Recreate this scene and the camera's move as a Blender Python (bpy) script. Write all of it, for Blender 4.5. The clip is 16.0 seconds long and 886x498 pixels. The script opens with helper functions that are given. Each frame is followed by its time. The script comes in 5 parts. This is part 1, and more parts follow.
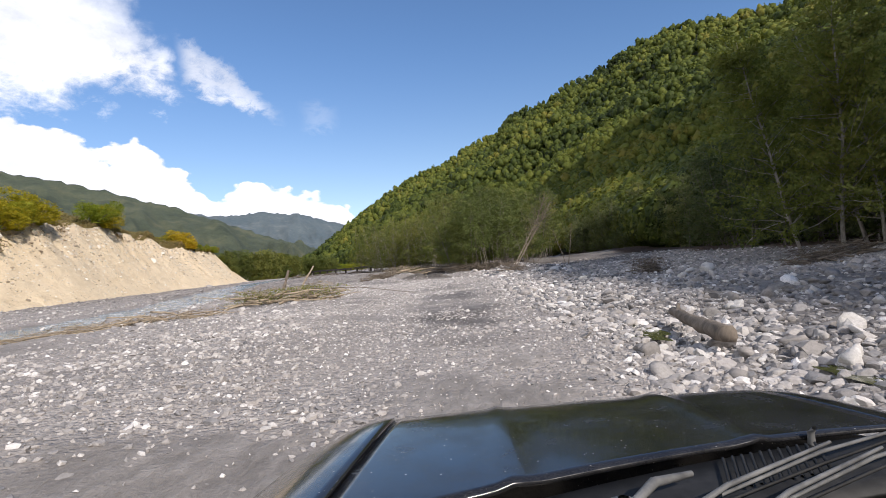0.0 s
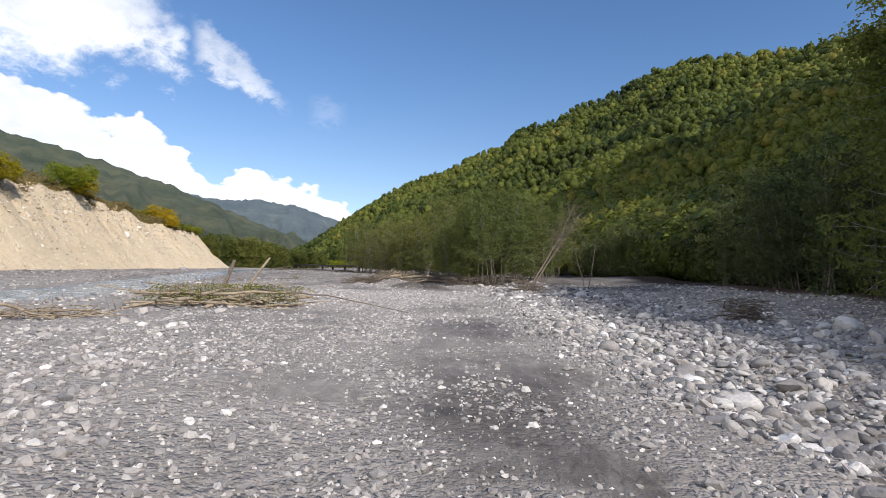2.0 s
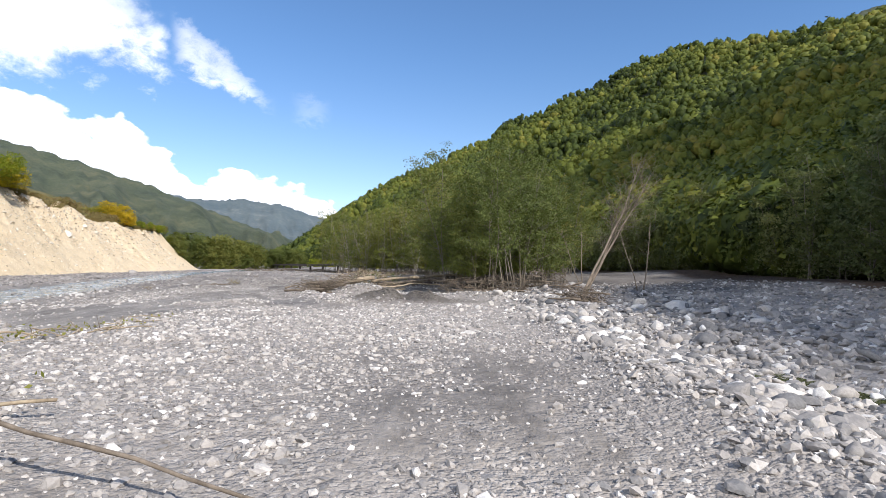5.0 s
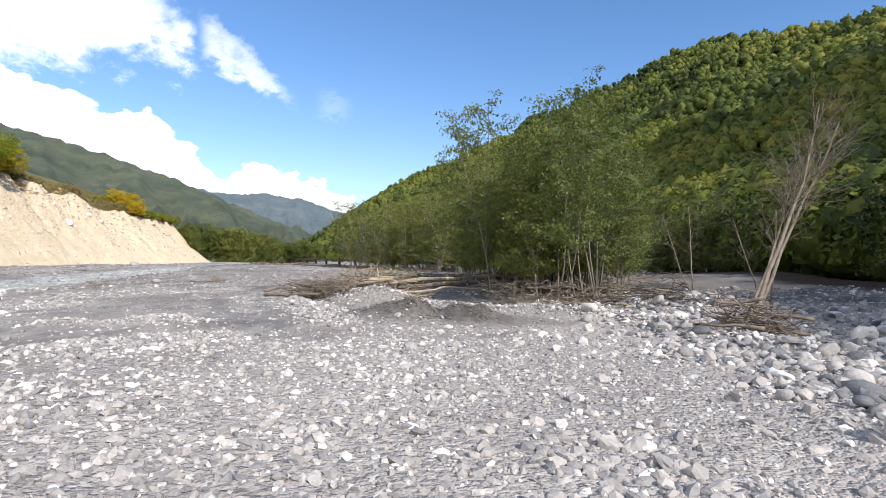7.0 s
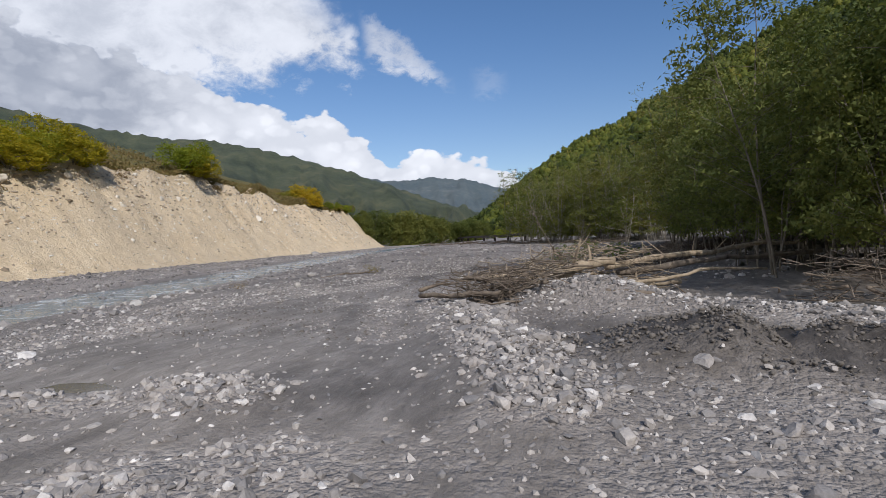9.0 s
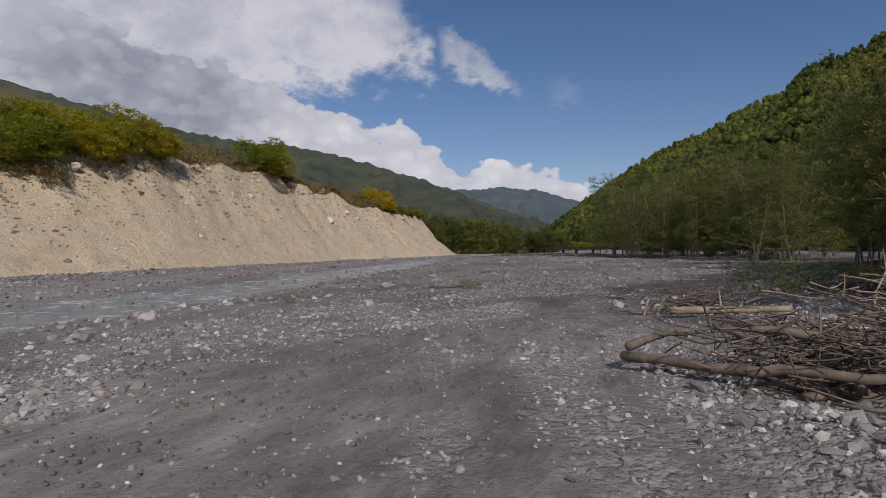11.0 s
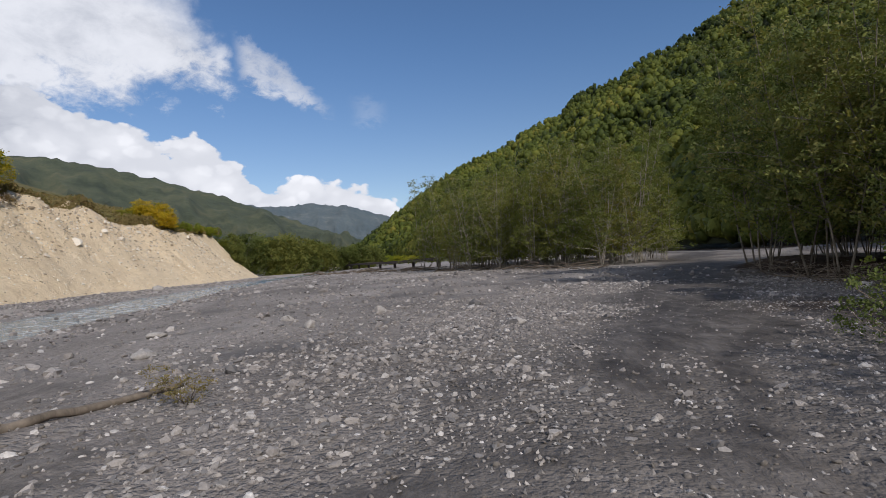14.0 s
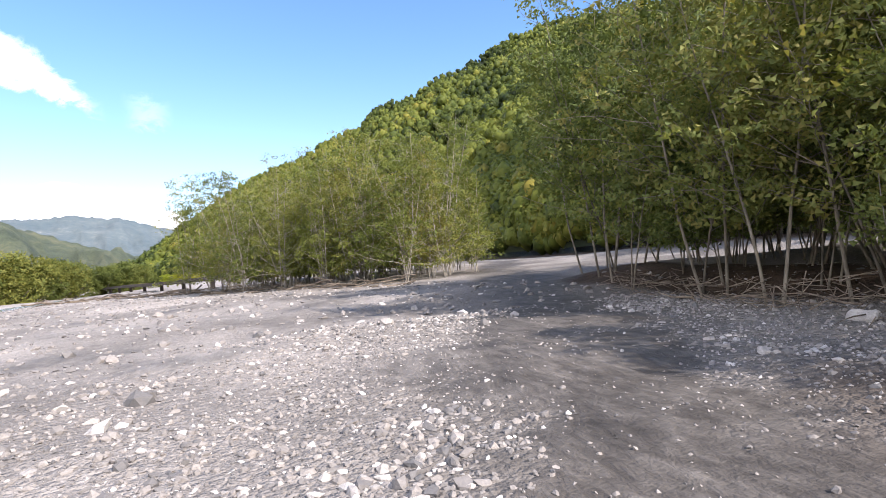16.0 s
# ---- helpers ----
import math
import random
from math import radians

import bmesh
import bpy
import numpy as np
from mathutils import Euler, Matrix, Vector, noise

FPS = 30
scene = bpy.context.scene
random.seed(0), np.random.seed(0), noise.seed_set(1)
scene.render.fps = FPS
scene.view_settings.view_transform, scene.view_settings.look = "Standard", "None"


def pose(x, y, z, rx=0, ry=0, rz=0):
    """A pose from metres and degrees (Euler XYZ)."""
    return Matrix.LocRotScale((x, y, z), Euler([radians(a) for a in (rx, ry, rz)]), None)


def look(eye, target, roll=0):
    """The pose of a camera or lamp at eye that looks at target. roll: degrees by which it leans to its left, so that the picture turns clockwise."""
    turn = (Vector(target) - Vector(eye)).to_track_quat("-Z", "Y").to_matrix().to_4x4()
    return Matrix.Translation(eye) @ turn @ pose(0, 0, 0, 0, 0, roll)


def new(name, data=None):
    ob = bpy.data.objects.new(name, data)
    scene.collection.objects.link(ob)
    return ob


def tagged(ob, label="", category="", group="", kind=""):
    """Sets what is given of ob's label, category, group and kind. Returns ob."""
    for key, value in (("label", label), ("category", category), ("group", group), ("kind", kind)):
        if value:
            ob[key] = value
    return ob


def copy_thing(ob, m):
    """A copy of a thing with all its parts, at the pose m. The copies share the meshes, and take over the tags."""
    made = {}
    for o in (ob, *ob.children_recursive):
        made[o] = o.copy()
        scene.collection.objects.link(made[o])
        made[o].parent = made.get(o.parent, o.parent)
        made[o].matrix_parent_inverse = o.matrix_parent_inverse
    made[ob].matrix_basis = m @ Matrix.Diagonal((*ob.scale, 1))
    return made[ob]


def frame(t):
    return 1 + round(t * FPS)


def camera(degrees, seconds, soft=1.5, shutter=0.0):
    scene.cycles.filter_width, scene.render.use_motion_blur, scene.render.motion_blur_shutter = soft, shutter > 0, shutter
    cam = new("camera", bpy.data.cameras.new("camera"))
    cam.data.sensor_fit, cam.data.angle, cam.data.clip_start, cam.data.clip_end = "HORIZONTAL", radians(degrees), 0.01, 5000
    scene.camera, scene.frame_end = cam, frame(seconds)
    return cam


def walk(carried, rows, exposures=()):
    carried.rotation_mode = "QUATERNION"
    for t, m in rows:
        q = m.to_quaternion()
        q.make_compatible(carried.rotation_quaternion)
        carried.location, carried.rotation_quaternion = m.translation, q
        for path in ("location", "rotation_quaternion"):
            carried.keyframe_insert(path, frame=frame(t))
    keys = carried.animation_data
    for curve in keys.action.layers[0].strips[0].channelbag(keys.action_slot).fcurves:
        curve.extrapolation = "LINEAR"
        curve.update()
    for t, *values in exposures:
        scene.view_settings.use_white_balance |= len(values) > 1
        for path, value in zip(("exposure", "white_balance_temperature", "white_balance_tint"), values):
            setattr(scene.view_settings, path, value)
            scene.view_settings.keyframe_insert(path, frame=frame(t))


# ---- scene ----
cam = camera(78.3, 16.0, soft=0.85)
PATH = [
    (0.0, pose(0.000, 0.001, 1.718, 91.13, 4.79, -0.03)),
    (0.5, pose(-0.149, 2.420, 1.758, 90.96, 3.28, 0.05)),
    (1.0, pose(-0.260, 4.823, 1.757, 92.21, 3.02, 0.18)),
    (1.5, pose(-0.450, 7.194, 1.742, 90.92, 1.38, -0.06)),
    (2.0, pose(-0.717, 9.510, 1.766, 91.95, -1.52, -0.95)),
    (2.5, pose(-0.706, 12.108, 1.730, 91.35, 1.63, -1.59)),
    (3.0, pose(-0.686, 14.868, 1.754, 91.07, -1.22, -2.34)),
    (3.5, pose(-0.574, 17.638, 1.704, 91.27, -1.40, -3.49)),
    (4.0, pose(-0.497, 20.278, 1.842, 91.61, -0.65, -2.81)),
    (6.5, pose(-1.433, 33.217, 1.736, 91.34, -0.65, -1.19)),
    (7.0, pose(-1.598, 35.687, 1.761, 91.20, -1.17, -0.14)),
    (7.5, pose(-1.882, 38.001, 1.747, 91.71, -1.85, 2.15)),
    (8.0, pose(-2.248, 40.204, 1.804, 91.34, 2.16, 5.96)),
    (8.5, pose(-2.901, 42.219, 1.779, 90.28, 1.97, 11.59)),
    (9.0, pose(-3.720, 44.067, 1.786, 88.76, 3.04, 17.23)),
    (9.5, pose(-4.814, 45.761, 1.733, 90.12, -0.81, 22.94)),
    (12.0, pose(-10.089, 54.892, 1.629, 89.73, 1.31, 24.70)),
    (12.5, pose(-10.878, 57.123, 1.661, 90.43, 1.48, 20.43)),
    (13.0, pose(-11.517, 59.420, 1.637, 91.32, 1.96, 16.17)),
    (13.5, pose(-11.974, 61.909, 1.695, 90.81, 1.85, 10.50)),
    (14.0, pose(-12.132, 64.488, 1.729, 90.88, 3.70, 4.79)),
    (14.5, pose(-12.038, 67.096, 1.775, 91.05, 5.35, -0.40)),
    (15.0, pose(-11.780, 69.697, 1.749, 91.37, 3.75, -5.05)),
    (15.5, pose(-11.164, 72.242, 1.796, 90.51, 5.07, -10.92)),
    (16.0, pose(-10.292, 74.825, 1.808, 90.58, 5.38, -15.74)),
]
EXPOSURES = [(0.0, -0.05, 6400, 13), (1.5, -0.12, 6250, 12), (3.5, 0.04, 6250, 10), (7.0, 0.33, 6150, 10), (8.0, 0.15, 6130, 11), (8.6, -0.3, 6130, 11), (9.5, -0.78, 6200, 13), (12.5, -1.13, 6350, 17), (13.5, -0.95, 6330, 16), (14.0, -0.6, 6300, 12), (14.5, -0.06, 6250, 9), (15.2, 0.6, 6150, 11), (16.0, 1.06, 6380, 15)]
walk(cam, PATH, EXPOSURES)
# ---- light ----
SUN_AZ, SUN_EL = 142.0, 36.0
sd = bpy.data.lights.new("sun", "SUN")
sd.energy, sd.angle, sd.color = 5.0, radians(0.55), (1.0, 0.92, 0.82)
sun = new("sun", sd)
sun_dir = Vector((math.sin(radians(SUN_AZ)) * math.cos(radians(SUN_EL)), math.cos(radians(SUN_AZ)) * math.cos(radians(SUN_EL)), math.sin(radians(SUN_EL))))
sun.matrix_world = look(sun_dir * 200, (0, 0, 0))


class Nodes:
    """Short hand for node trees."""

    def __init__(self, tree):
        self.t = tree
        tree.nodes.clear()

    def add(self, kind, **props):
        n = self.t.nodes.new(kind)
        for k, v in props.items():
            if k in n.inputs.keys():
                n.inputs[k].default_value = v
            else:
                setattr(n, k, v)
        return n

    def put(self, value, socket):
        if hasattr(value, "is_output"):
            self.t.links.new(value, socket)
        else:
            socket.default_value = value

    def math(self, op, a, b=0.0, c=None, clamp=False):
        n = self.t.nodes.new("ShaderNodeMath")
        n.operation, n.use_clamp = op, clamp
        self.put(a, n.inputs[0])
        self.put(b, n.inputs[1])
        if c is not None:
            self.put(c, n.inputs[2])
        return n.outputs[0]

    def step(self, v, lo, hi, a=0.0, b=1.0):
        n = self.t.nodes.new("ShaderNodeMapRange")
        n.interpolation_type = "SMOOTHSTEP"
        for i, s in enumerate((v, lo, hi, a, b)):
            self.put(s, n.inputs[i])
        return n.outputs[0]

    def noise(self, vec, scale, detail=4.0, rough=0.55, distort=0.0):
        n = self.add("ShaderNodeTexNoise", Scale=scale, Detail=detail, Roughness=rough, Distortion=distort)
        if vec is not None:
            self.t.links.new(vec, n.inputs["Vector"])
        return n.outputs["Fac"]

    def mix(self, f, a, b, mode="MIX"):
        n = self.t.nodes.new("ShaderNodeMix")
        n.data_type, n.blend_type = "RGBA", mode
        self.put(f, n.inputs[0])
        for v, i in ((a, 6), (b, 7)):
            self.put(v if hasattr(v, "is_output") else (*v, 1.0)[:4], n.inputs[i])
        return n.outputs[2]

    def ramp(self, f, stops):
        n = self.t.nodes.new("ShaderNodeValToRGB")
        els = n.color_ramp.elements
        while len(els) < len(stops):
            els.new(0.5)
        for e, (p, c) in zip(els, stops):
            e.position, e.color = p, (*c, 1.0)
        self.put(f, n.inputs[0])
        return n.outputs[0]


# the sky: clear blue with a bank of cumulus over the valley's far end
world = bpy.data.worlds.new("sky")
scene.world = world
world.use_nodes = True
N = Nodes(world.node_tree)
co = N.add("ShaderNodeTexCoord").outputs["Generated"]
sep = N.add("ShaderNodeSeparateXYZ")
N.put(co, sep.inputs[0])
X_, Y_, Z_ = sep.outputs
az = N.math("MULTIPLY", N.math("ARCTAN2", N.math("MULTIPLY", X_, -1.0), Y_), 180 / math.pi)
el = N.math("MULTIPLY", N.math("ARCSINE", Z_), 180 / math.pi)
flat = N.add("ShaderNodeCombineXYZ")
N.put(az, flat.inputs[0])
N.put(N.math("MULTIPLY", el, 1.5), flat.inputs[1])
fv = flat.outputs[0]
n_big = N.math("SUBTRACT", N.noise(fv, 0.055, 7.0, 0.60), 0.5)
n_puff = N.math("SUBTRACT", N.noise(fv, 0.22, 9.0, 0.66, 0.35), 0.5)
n_fine = N.math("SUBTRACT", N.noise(fv, 0.6, 8.0, 0.68, 0.6), 0.5)
# lower cumulus: its upper edge falls towards the valley's mouth
top = N.add("ShaderNodeFloatCurve")
pts = [(0.0, 2.0), (8.5, 4.0), (9.8, 6.0), (12.5, 8.2), (17.0, 8.8), (20.5, 8.4), (22.5, 8.8), (25.5, 12.0), (28.6, 13.6), (31.0, 13.2), (36.0, 15.0), (41.0, 17.0), (48.0, 17.6), (56.0, 21.0), (66.0, 24.0), (80.0, 24.0)]
crv = top.mapping.curves[0]
while len(crv.points) < len(pts):
    crv.points.new(0.5, 0.5)
for p, (a, e) in zip(crv.points, pts):
    p.location = (a / 80.0, e / 30.0)
    p.handle_type = "VECTOR"
top.mapping.update()
N.put(N.math("DIVIDE", az, 80.0, clamp=True), top.inputs["Value"])
edge = N.math("MULTIPLY", top.outputs[0], 30.0)
def domes(scale):
    v = N.add("ShaderNodeTexVoronoi", feature="SMOOTH_F1", Scale=scale, Smoothness=0.25)
    warp = N.add("ShaderNodeVectorMath", operation="MULTIPLY_ADD")
    wn = N.add("ShaderNodeTexNoise", Scale=scale * 1.3, Detail=3.0)
    N.put(fv, wn.inputs["Vector"])
    N.put(wn.outputs["Color"], warp.inputs[0])
    warp.inputs[1].default_value = (0.9 / scale, 0.9 / scale, 0.0)
    N.put(fv, warp.inputs[2])
    N.put(warp.outputs[0], v.inputs["Vector"])
    return N.math("SUBTRACT", 0.45, v.outputs["Distance"])


puff_a, puff_b, puff_c = domes(0.21), domes(0.52), domes(1.25)
heap = N.math("ADD", N.math("MULTIPLY", puff_a, 3.6), N.math("ADD", N.math("MULTIPLY", puff_b, 1.7), N.math("ADD", N.math("MULTIPLY", puff_c, 0.7), N.math("MULTIPLY", n_fine, 0.9))))
d1 = N.math("SUBTRACT", edge, N.math("SUBTRACT", el, heap))
low = N.step(d1, -0.05, 0.45)
low = N.math("MULTIPLY", low, N.step(az, 5.5, 9.5))
# upper band, broken at its lower edge, with a wisp trailing off
ragged = N.math("ADD", N.math("MULTIPLY", n_puff, 9.0), N.math("ADD", N.math("MULTIPLY", n_fine, 6.0), N.math("MULTIPLY", puff_b, 2.0)))
d2 = N.math("SUBTRACT", N.math("ADD", el, ragged), N.math("ADD", 17.2, N.math("MULTIPLY", N.math("SUBTRACT", 30.0, az), 0.22)))
right = N.math("ADD", N.math("SUBTRACT", az, 25.2), N.math("ADD", N.math("MULTIPLY", n_puff, 7.0), N.math("ADD", N.math("MULTIPLY", puff_b, 2.5), N.math("MULTIPLY", N.math("SUBTRACT", 20.0, el), 0.45))))
over = N.math("ADD", N.math("SUBTRACT", N.math("ADD", 21.0, N.math("MULTIPLY", N.math("SUBTRACT", az, 25.0), 0.55)), el), N.math("MULTIPLY", n_big, 16.0))
up = N.math("MULTIPLY", N.step(d2, -1.8, 2.6), N.math("MULTIPLY", N.step(right, -0.8, 2.2), N.step(over, -4.0, 3.0)))
axis = N.math("SUBTRACT", el, N.math("ADD", 16.1, N.math("MULTIPLY", N.math("SUBTRACT", az, 16.4), 0.55)))
wisp = N.math("ABSOLUTE", N.math("ADD", axis, N.math("ADD", N.math("MULTIPLY", n_puff, 4.0), N.math("MULTIPLY", n_fine, 3.0))))
wide = N.step(az, 15.0, 22.5, 0.35, 1.9)
wisp = N.math("MULTIPLY", N.step(N.math("SUBTRACT", wide, wisp), -0.6, 0.9), N.math("MULTIPLY", N.step(az, 14.8, 18.0), N.step(az, 25.0, 23.2)))
wisp = N.math("MULTIPLY", wisp, N.step(n_fine, -0.3, 0.1, 0.35, 1.0))
spot = N.math("ABSOLUTE", N.math("ADD", N.math("SUBTRACT", el, 15.6), N.math("ADD", N.math("MULTIPLY", n_puff, 5.0), N.math("MULTIPLY", n_fine, 4.0))))
spot = N.math("MULTIPLY", N.step(spot, 1.5, 0.0), N.step(N.math("ABSOLUTE", N.math("SUBTRACT", az, 11.6)), 2.4, 0.3))
cloud = N.math("MAXIMUM", low, N.math("MAXIMUM", N.math("MULTIPLY", up, 0.96), N.math("MAXIMUM", N.math("MULTIPLY", wisp, 0.72), N.math("MULTIPLY", spot, 0.14))))
# sunlit heads, soft grey in the creases, and one dark grey mass behind the bank
crease = N.math("ADD", N.step(puff_a, -0.15, 0.25, 0.0, 0.5), N.math("ADD", N.step(puff_b, -0.1, 0.2, 0.0, 0.35), N.math("MULTIPLY", n_fine, 0.5)), clamp=True)
mass = N.math("ADD", N.math("POWER", N.math("DIVIDE", N.math("SUBTRACT", az, 53.0), 9.5), 2.0), N.math("POWER", N.math("DIVIDE", N.math("SUBTRACT", el, 14.5), 5.5), 2.0))
mass = N.step(N.math("ADD", mass, N.math("ADD", N.math("MULTIPLY", n_puff, 2.4), N.math("MULTIPLY", puff_a, -0.9))), 1.9, 0.1)
lit_low = N.math("SUBTRACT", N.math("ADD", 0.62, N.math("MULTIPLY", crease, 0.45)), N.math("MULTIPLY", N.step(az, 30.0, 48.0), 0.22))
lit_low = N.math("SUBTRACT", lit_low, N.math("MULTIPLY", mass, 0.42))
lit_up = N.math("ADD", N.step(N.math("ADD", n_big, N.math("MULTIPLY", n_puff, 0.9)), -0.25, 0.2, 0.42, 0.80), N.math("MULTIPLY", n_fine, 0.25))
lit_up = N.math("SUBTRACT", lit_up, N.math("MULTIPLY", N.step(az, 45.0, 62.0), 0.10))
body = N.math("ADD", N.math("MULTIPLY", lit_low, low), N.math("MULTIPLY", lit_up, N.math("SUBTRACT", 1.0, low)), clamp=True)
sky = N.add("ShaderNodeTexSky", sky_type="NISHITA", sun_disc=False, sun_elevation=radians(SUN_EL), sun_rotation=radians(SUN_AZ), altitude=700.0, air_density=1.0, dust_density=0.35, ozone_density=1.6)
white = N.mix(body, (4.3, 4.65, 5.4), (10.8, 10.9, 11.2))
blue = N.mix(1.0, sky.outputs[0], N.mix(N.step(el, 3.0, 24.0), (1.02, 1.03, 1.08), (0.83, 1.02, 1.19)), "MULTIPLY")
full = N.mix(cloud, blue, white)
bg = N.add("ShaderNodeBackground", Strength=0.13)
N.put(full, bg.inputs[0])
N.put(bg.outputs[0], N.add("ShaderNodeOutputWorld").inputs[0])


# ---- materials ----
def material(name):
    m = bpy.data.materials.new(name)
    m.use_nodes = True
    n = Nodes(m.node_tree)
    bsdf = n.add("ShaderNodeBsdfPrincipled", Roughness=0.85)
    bsdf.inputs["Specular IOR Level"].default_value = 0.3
    out = n.add("ShaderNodeOutputMaterial")
    n.put(bsdf.outputs[0], out.inputs[0])
    geo = n.add("ShaderNodeNewGeometry")
    return m, n, bsdf, out, geo


def bump(n, bsdf, height, strength, distance):
    b = n.add("ShaderNodeBump", Strength=strength, Distance=distance)
    n.put(height, b.inputs["Height"])
    n.put(b.outputs[0], bsdf.inputs["Normal"])


def ground_material():
    m, n, bsdf, out, geo = material("gravel_and_silt")
    pos = geo.outputs["Position"]
    vor = n.add("ShaderNodeTexVoronoi", Scale=11.0)
    n.put(pos, vor.inputs["Vector"])
    vor2 = n.add("ShaderNodeTexVoronoi", Scale=27.0)
    n.put(pos, vor2.inputs["Vector"])
    bw = n.add("ShaderNodeRGBToBW")
    n.put(vor.outputs["Color"], bw.inputs[0])
    bw2 = n.add("ShaderNodeRGBToBW")
    n.put(vor2.outputs["Color"], bw2.inputs[0])
    both = n.math("ADD", n.math("MULTIPLY", bw.outputs[0], 0.55), n.math("MULTIPLY", bw2.outputs[0], 0.45))
    peb = n.ramp(both, [(0.12, (0.17, 0.158, 0.15)), (0.35, (0.285, 0.266, 0.252)), (0.6, (0.38, 0.355, 0.336)), (0.9, (0.62, 0.59, 0.565))])
    matrix = n.ramp(n.noise(pos, 5.0, 6.0, 0.65), [(0.3, (0.27, 0.248, 0.23)), (0.7, (0.46, 0.427, 0.40))])
    peb = n.mix(n.step(n.noise(pos, 14.0, 3.0), 0.42, 0.58, 0.25, 0.9), peb, matrix)
    flow = n.add("ShaderNodeMapping")
    flow.inputs["Scale"].default_value = (1.0, 0.38, 1.0)
    flow.inputs["Rotation"].default_value = (0, 0, 0.25)
    n.put(pos, flow.inputs[0])
    damp_shade = n.add("ShaderNodeAttribute", attribute_name="damp_shade")
    streak = n.noise(flow.outputs[0], 1.6, 7.0, 0.66)
    rill = n.noise(flow.outputs[0], 7.0, 5.0, 0.7, 0.6)
    mottle = n.math("ADD", n.math("MULTIPLY", streak, 0.6), n.math("MULTIPLY", rill, 0.4))
    dry = n.ramp(mottle, [(0.34, (0.16, 0.145, 0.13)), (0.5, (0.26, 0.24, 0.218)), (0.64, (0.38, 0.352, 0.325))])
    wet = n.ramp(mottle, [(0.36, (0.085, 0.077, 0.07)), (0.47, (0.165, 0.15, 0.138)), (0.55, (0.25, 0.23, 0.212)), (0.65, (0.40, 0.372, 0.345))])
    silt = n.mix(damp_shade.outputs["Fac"], dry, wet)
    att = n.add("ShaderNodeAttribute", attribute_name="silt")
    f = n.step(n.math("ADD", att.outputs["Fac"], n.math("MULTIPLY", n.math("SUBTRACT", n.noise(pos, 2.3, 5.0), 0.5), 0.9)), 0.25, 0.75)
    col = n.mix(f, peb, silt)
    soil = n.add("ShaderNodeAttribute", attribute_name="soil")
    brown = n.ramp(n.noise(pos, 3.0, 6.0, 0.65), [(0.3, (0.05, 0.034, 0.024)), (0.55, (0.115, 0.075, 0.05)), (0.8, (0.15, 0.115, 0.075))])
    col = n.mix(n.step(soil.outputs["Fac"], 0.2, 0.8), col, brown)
    big = n.noise(pos, 0.16, 3.0)
    col = n.mix(1.0, col, n.ramp(big, [(0.3, (0.80, 0.79, 0.78)), (0.7, (1.12, 1.1, 1.08))]), "MULTIPLY")
    # darkens wet silt, and paints in the tree shade held by the same mask
    col = n.mix(damp_shade.outputs["Fac"], col, n.mix(1.0, col, (0.45, 0.445, 0.44), "MULTIPLY"))
    n.put(col, bsdf.inputs["Base Color"])
    n.put(n.math("SUBTRACT", 0.9, n.math("MULTIPLY", f, 0.25)), bsdf.inputs["Roughness"])
    h = n.math("ADD", n.math("MULTIPLY", vor.outputs["Distance"], -1.0), n.math("MULTIPLY", vor2.outputs["Distance"], -0.5))
    h = n.math("MULTIPLY", h, n.math("SUBTRACT", 1.0, n.math("MULTIPLY", f, 0.85)))
    h = n.math("ADD", h, n.math("MULTIPLY", n.noise(pos, 30.0, 3.0), 0.3))
    h = n.math("ADD", h, n.math("ADD", n.math("MULTIPLY", streak, 1.2), n.math("MULTIPLY", rill, 0.9)))
    bump(n, bsdf, h, 1.0, 0.045)
    return m


def stone_material(name, stops, dusty=False, single=False):
    m, n, bsdf, out, geo = material(name)
    pos = geo.outputs["Position"]
    col = n.ramp(n.add("ShaderNodeObjectInfo").outputs["Random"] if single else geo.outputs["Random Per Island"], stops)
    grain = n.ramp(n.noise(pos, 22.0, 5.0, 0.7), [(0.3, (0.74, 0.74, 0.74)), (0.7, (1.2, 1.2, 1.2))])
    col = n.mix(1.0, col, grain, "MULTIPLY")
    if dusty:
        # dried silt clings to the stones; silt and stones get darker with Y
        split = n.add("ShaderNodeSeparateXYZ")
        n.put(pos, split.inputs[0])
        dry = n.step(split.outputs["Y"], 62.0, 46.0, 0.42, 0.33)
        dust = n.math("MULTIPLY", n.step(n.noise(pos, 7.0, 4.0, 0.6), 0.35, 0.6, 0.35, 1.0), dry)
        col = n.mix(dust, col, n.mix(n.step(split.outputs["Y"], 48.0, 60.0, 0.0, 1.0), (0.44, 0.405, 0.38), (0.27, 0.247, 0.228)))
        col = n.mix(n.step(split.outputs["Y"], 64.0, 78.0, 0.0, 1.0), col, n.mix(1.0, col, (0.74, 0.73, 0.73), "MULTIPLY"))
    n.put(col, bsdf.inputs["Base Color"])
    bump(n, bsdf, n.noise(pos, 35.0, 4.0), 0.5, 0.02)
    return m


def wood_material(name, dark, light, scale=6.0):
    m, n, bsdf, out, geo = material(name)
    pos = geo.outputs["Position"]
    mp = n.add("ShaderNodeMapping")
    mp.inputs["Scale"].default_value = (1.0, 1.0, 0.35)
    n.put(pos, mp.inputs[0])
    f = n.noise(mp.outputs[0], scale, 6.0, 0.65, 0.4)
    r = n.math("MULTIPLY", n.math("SUBTRACT", geo.outputs["Random Per Island"], 0.5), 0.35)
    n.put(n.ramp(n.math("ADD", f, r), [(0.25, dark), (0.7, light)]), bsdf.inputs["Base Color"])
    bump(n, bsdf, f, 0.6, 0.03)
    return m


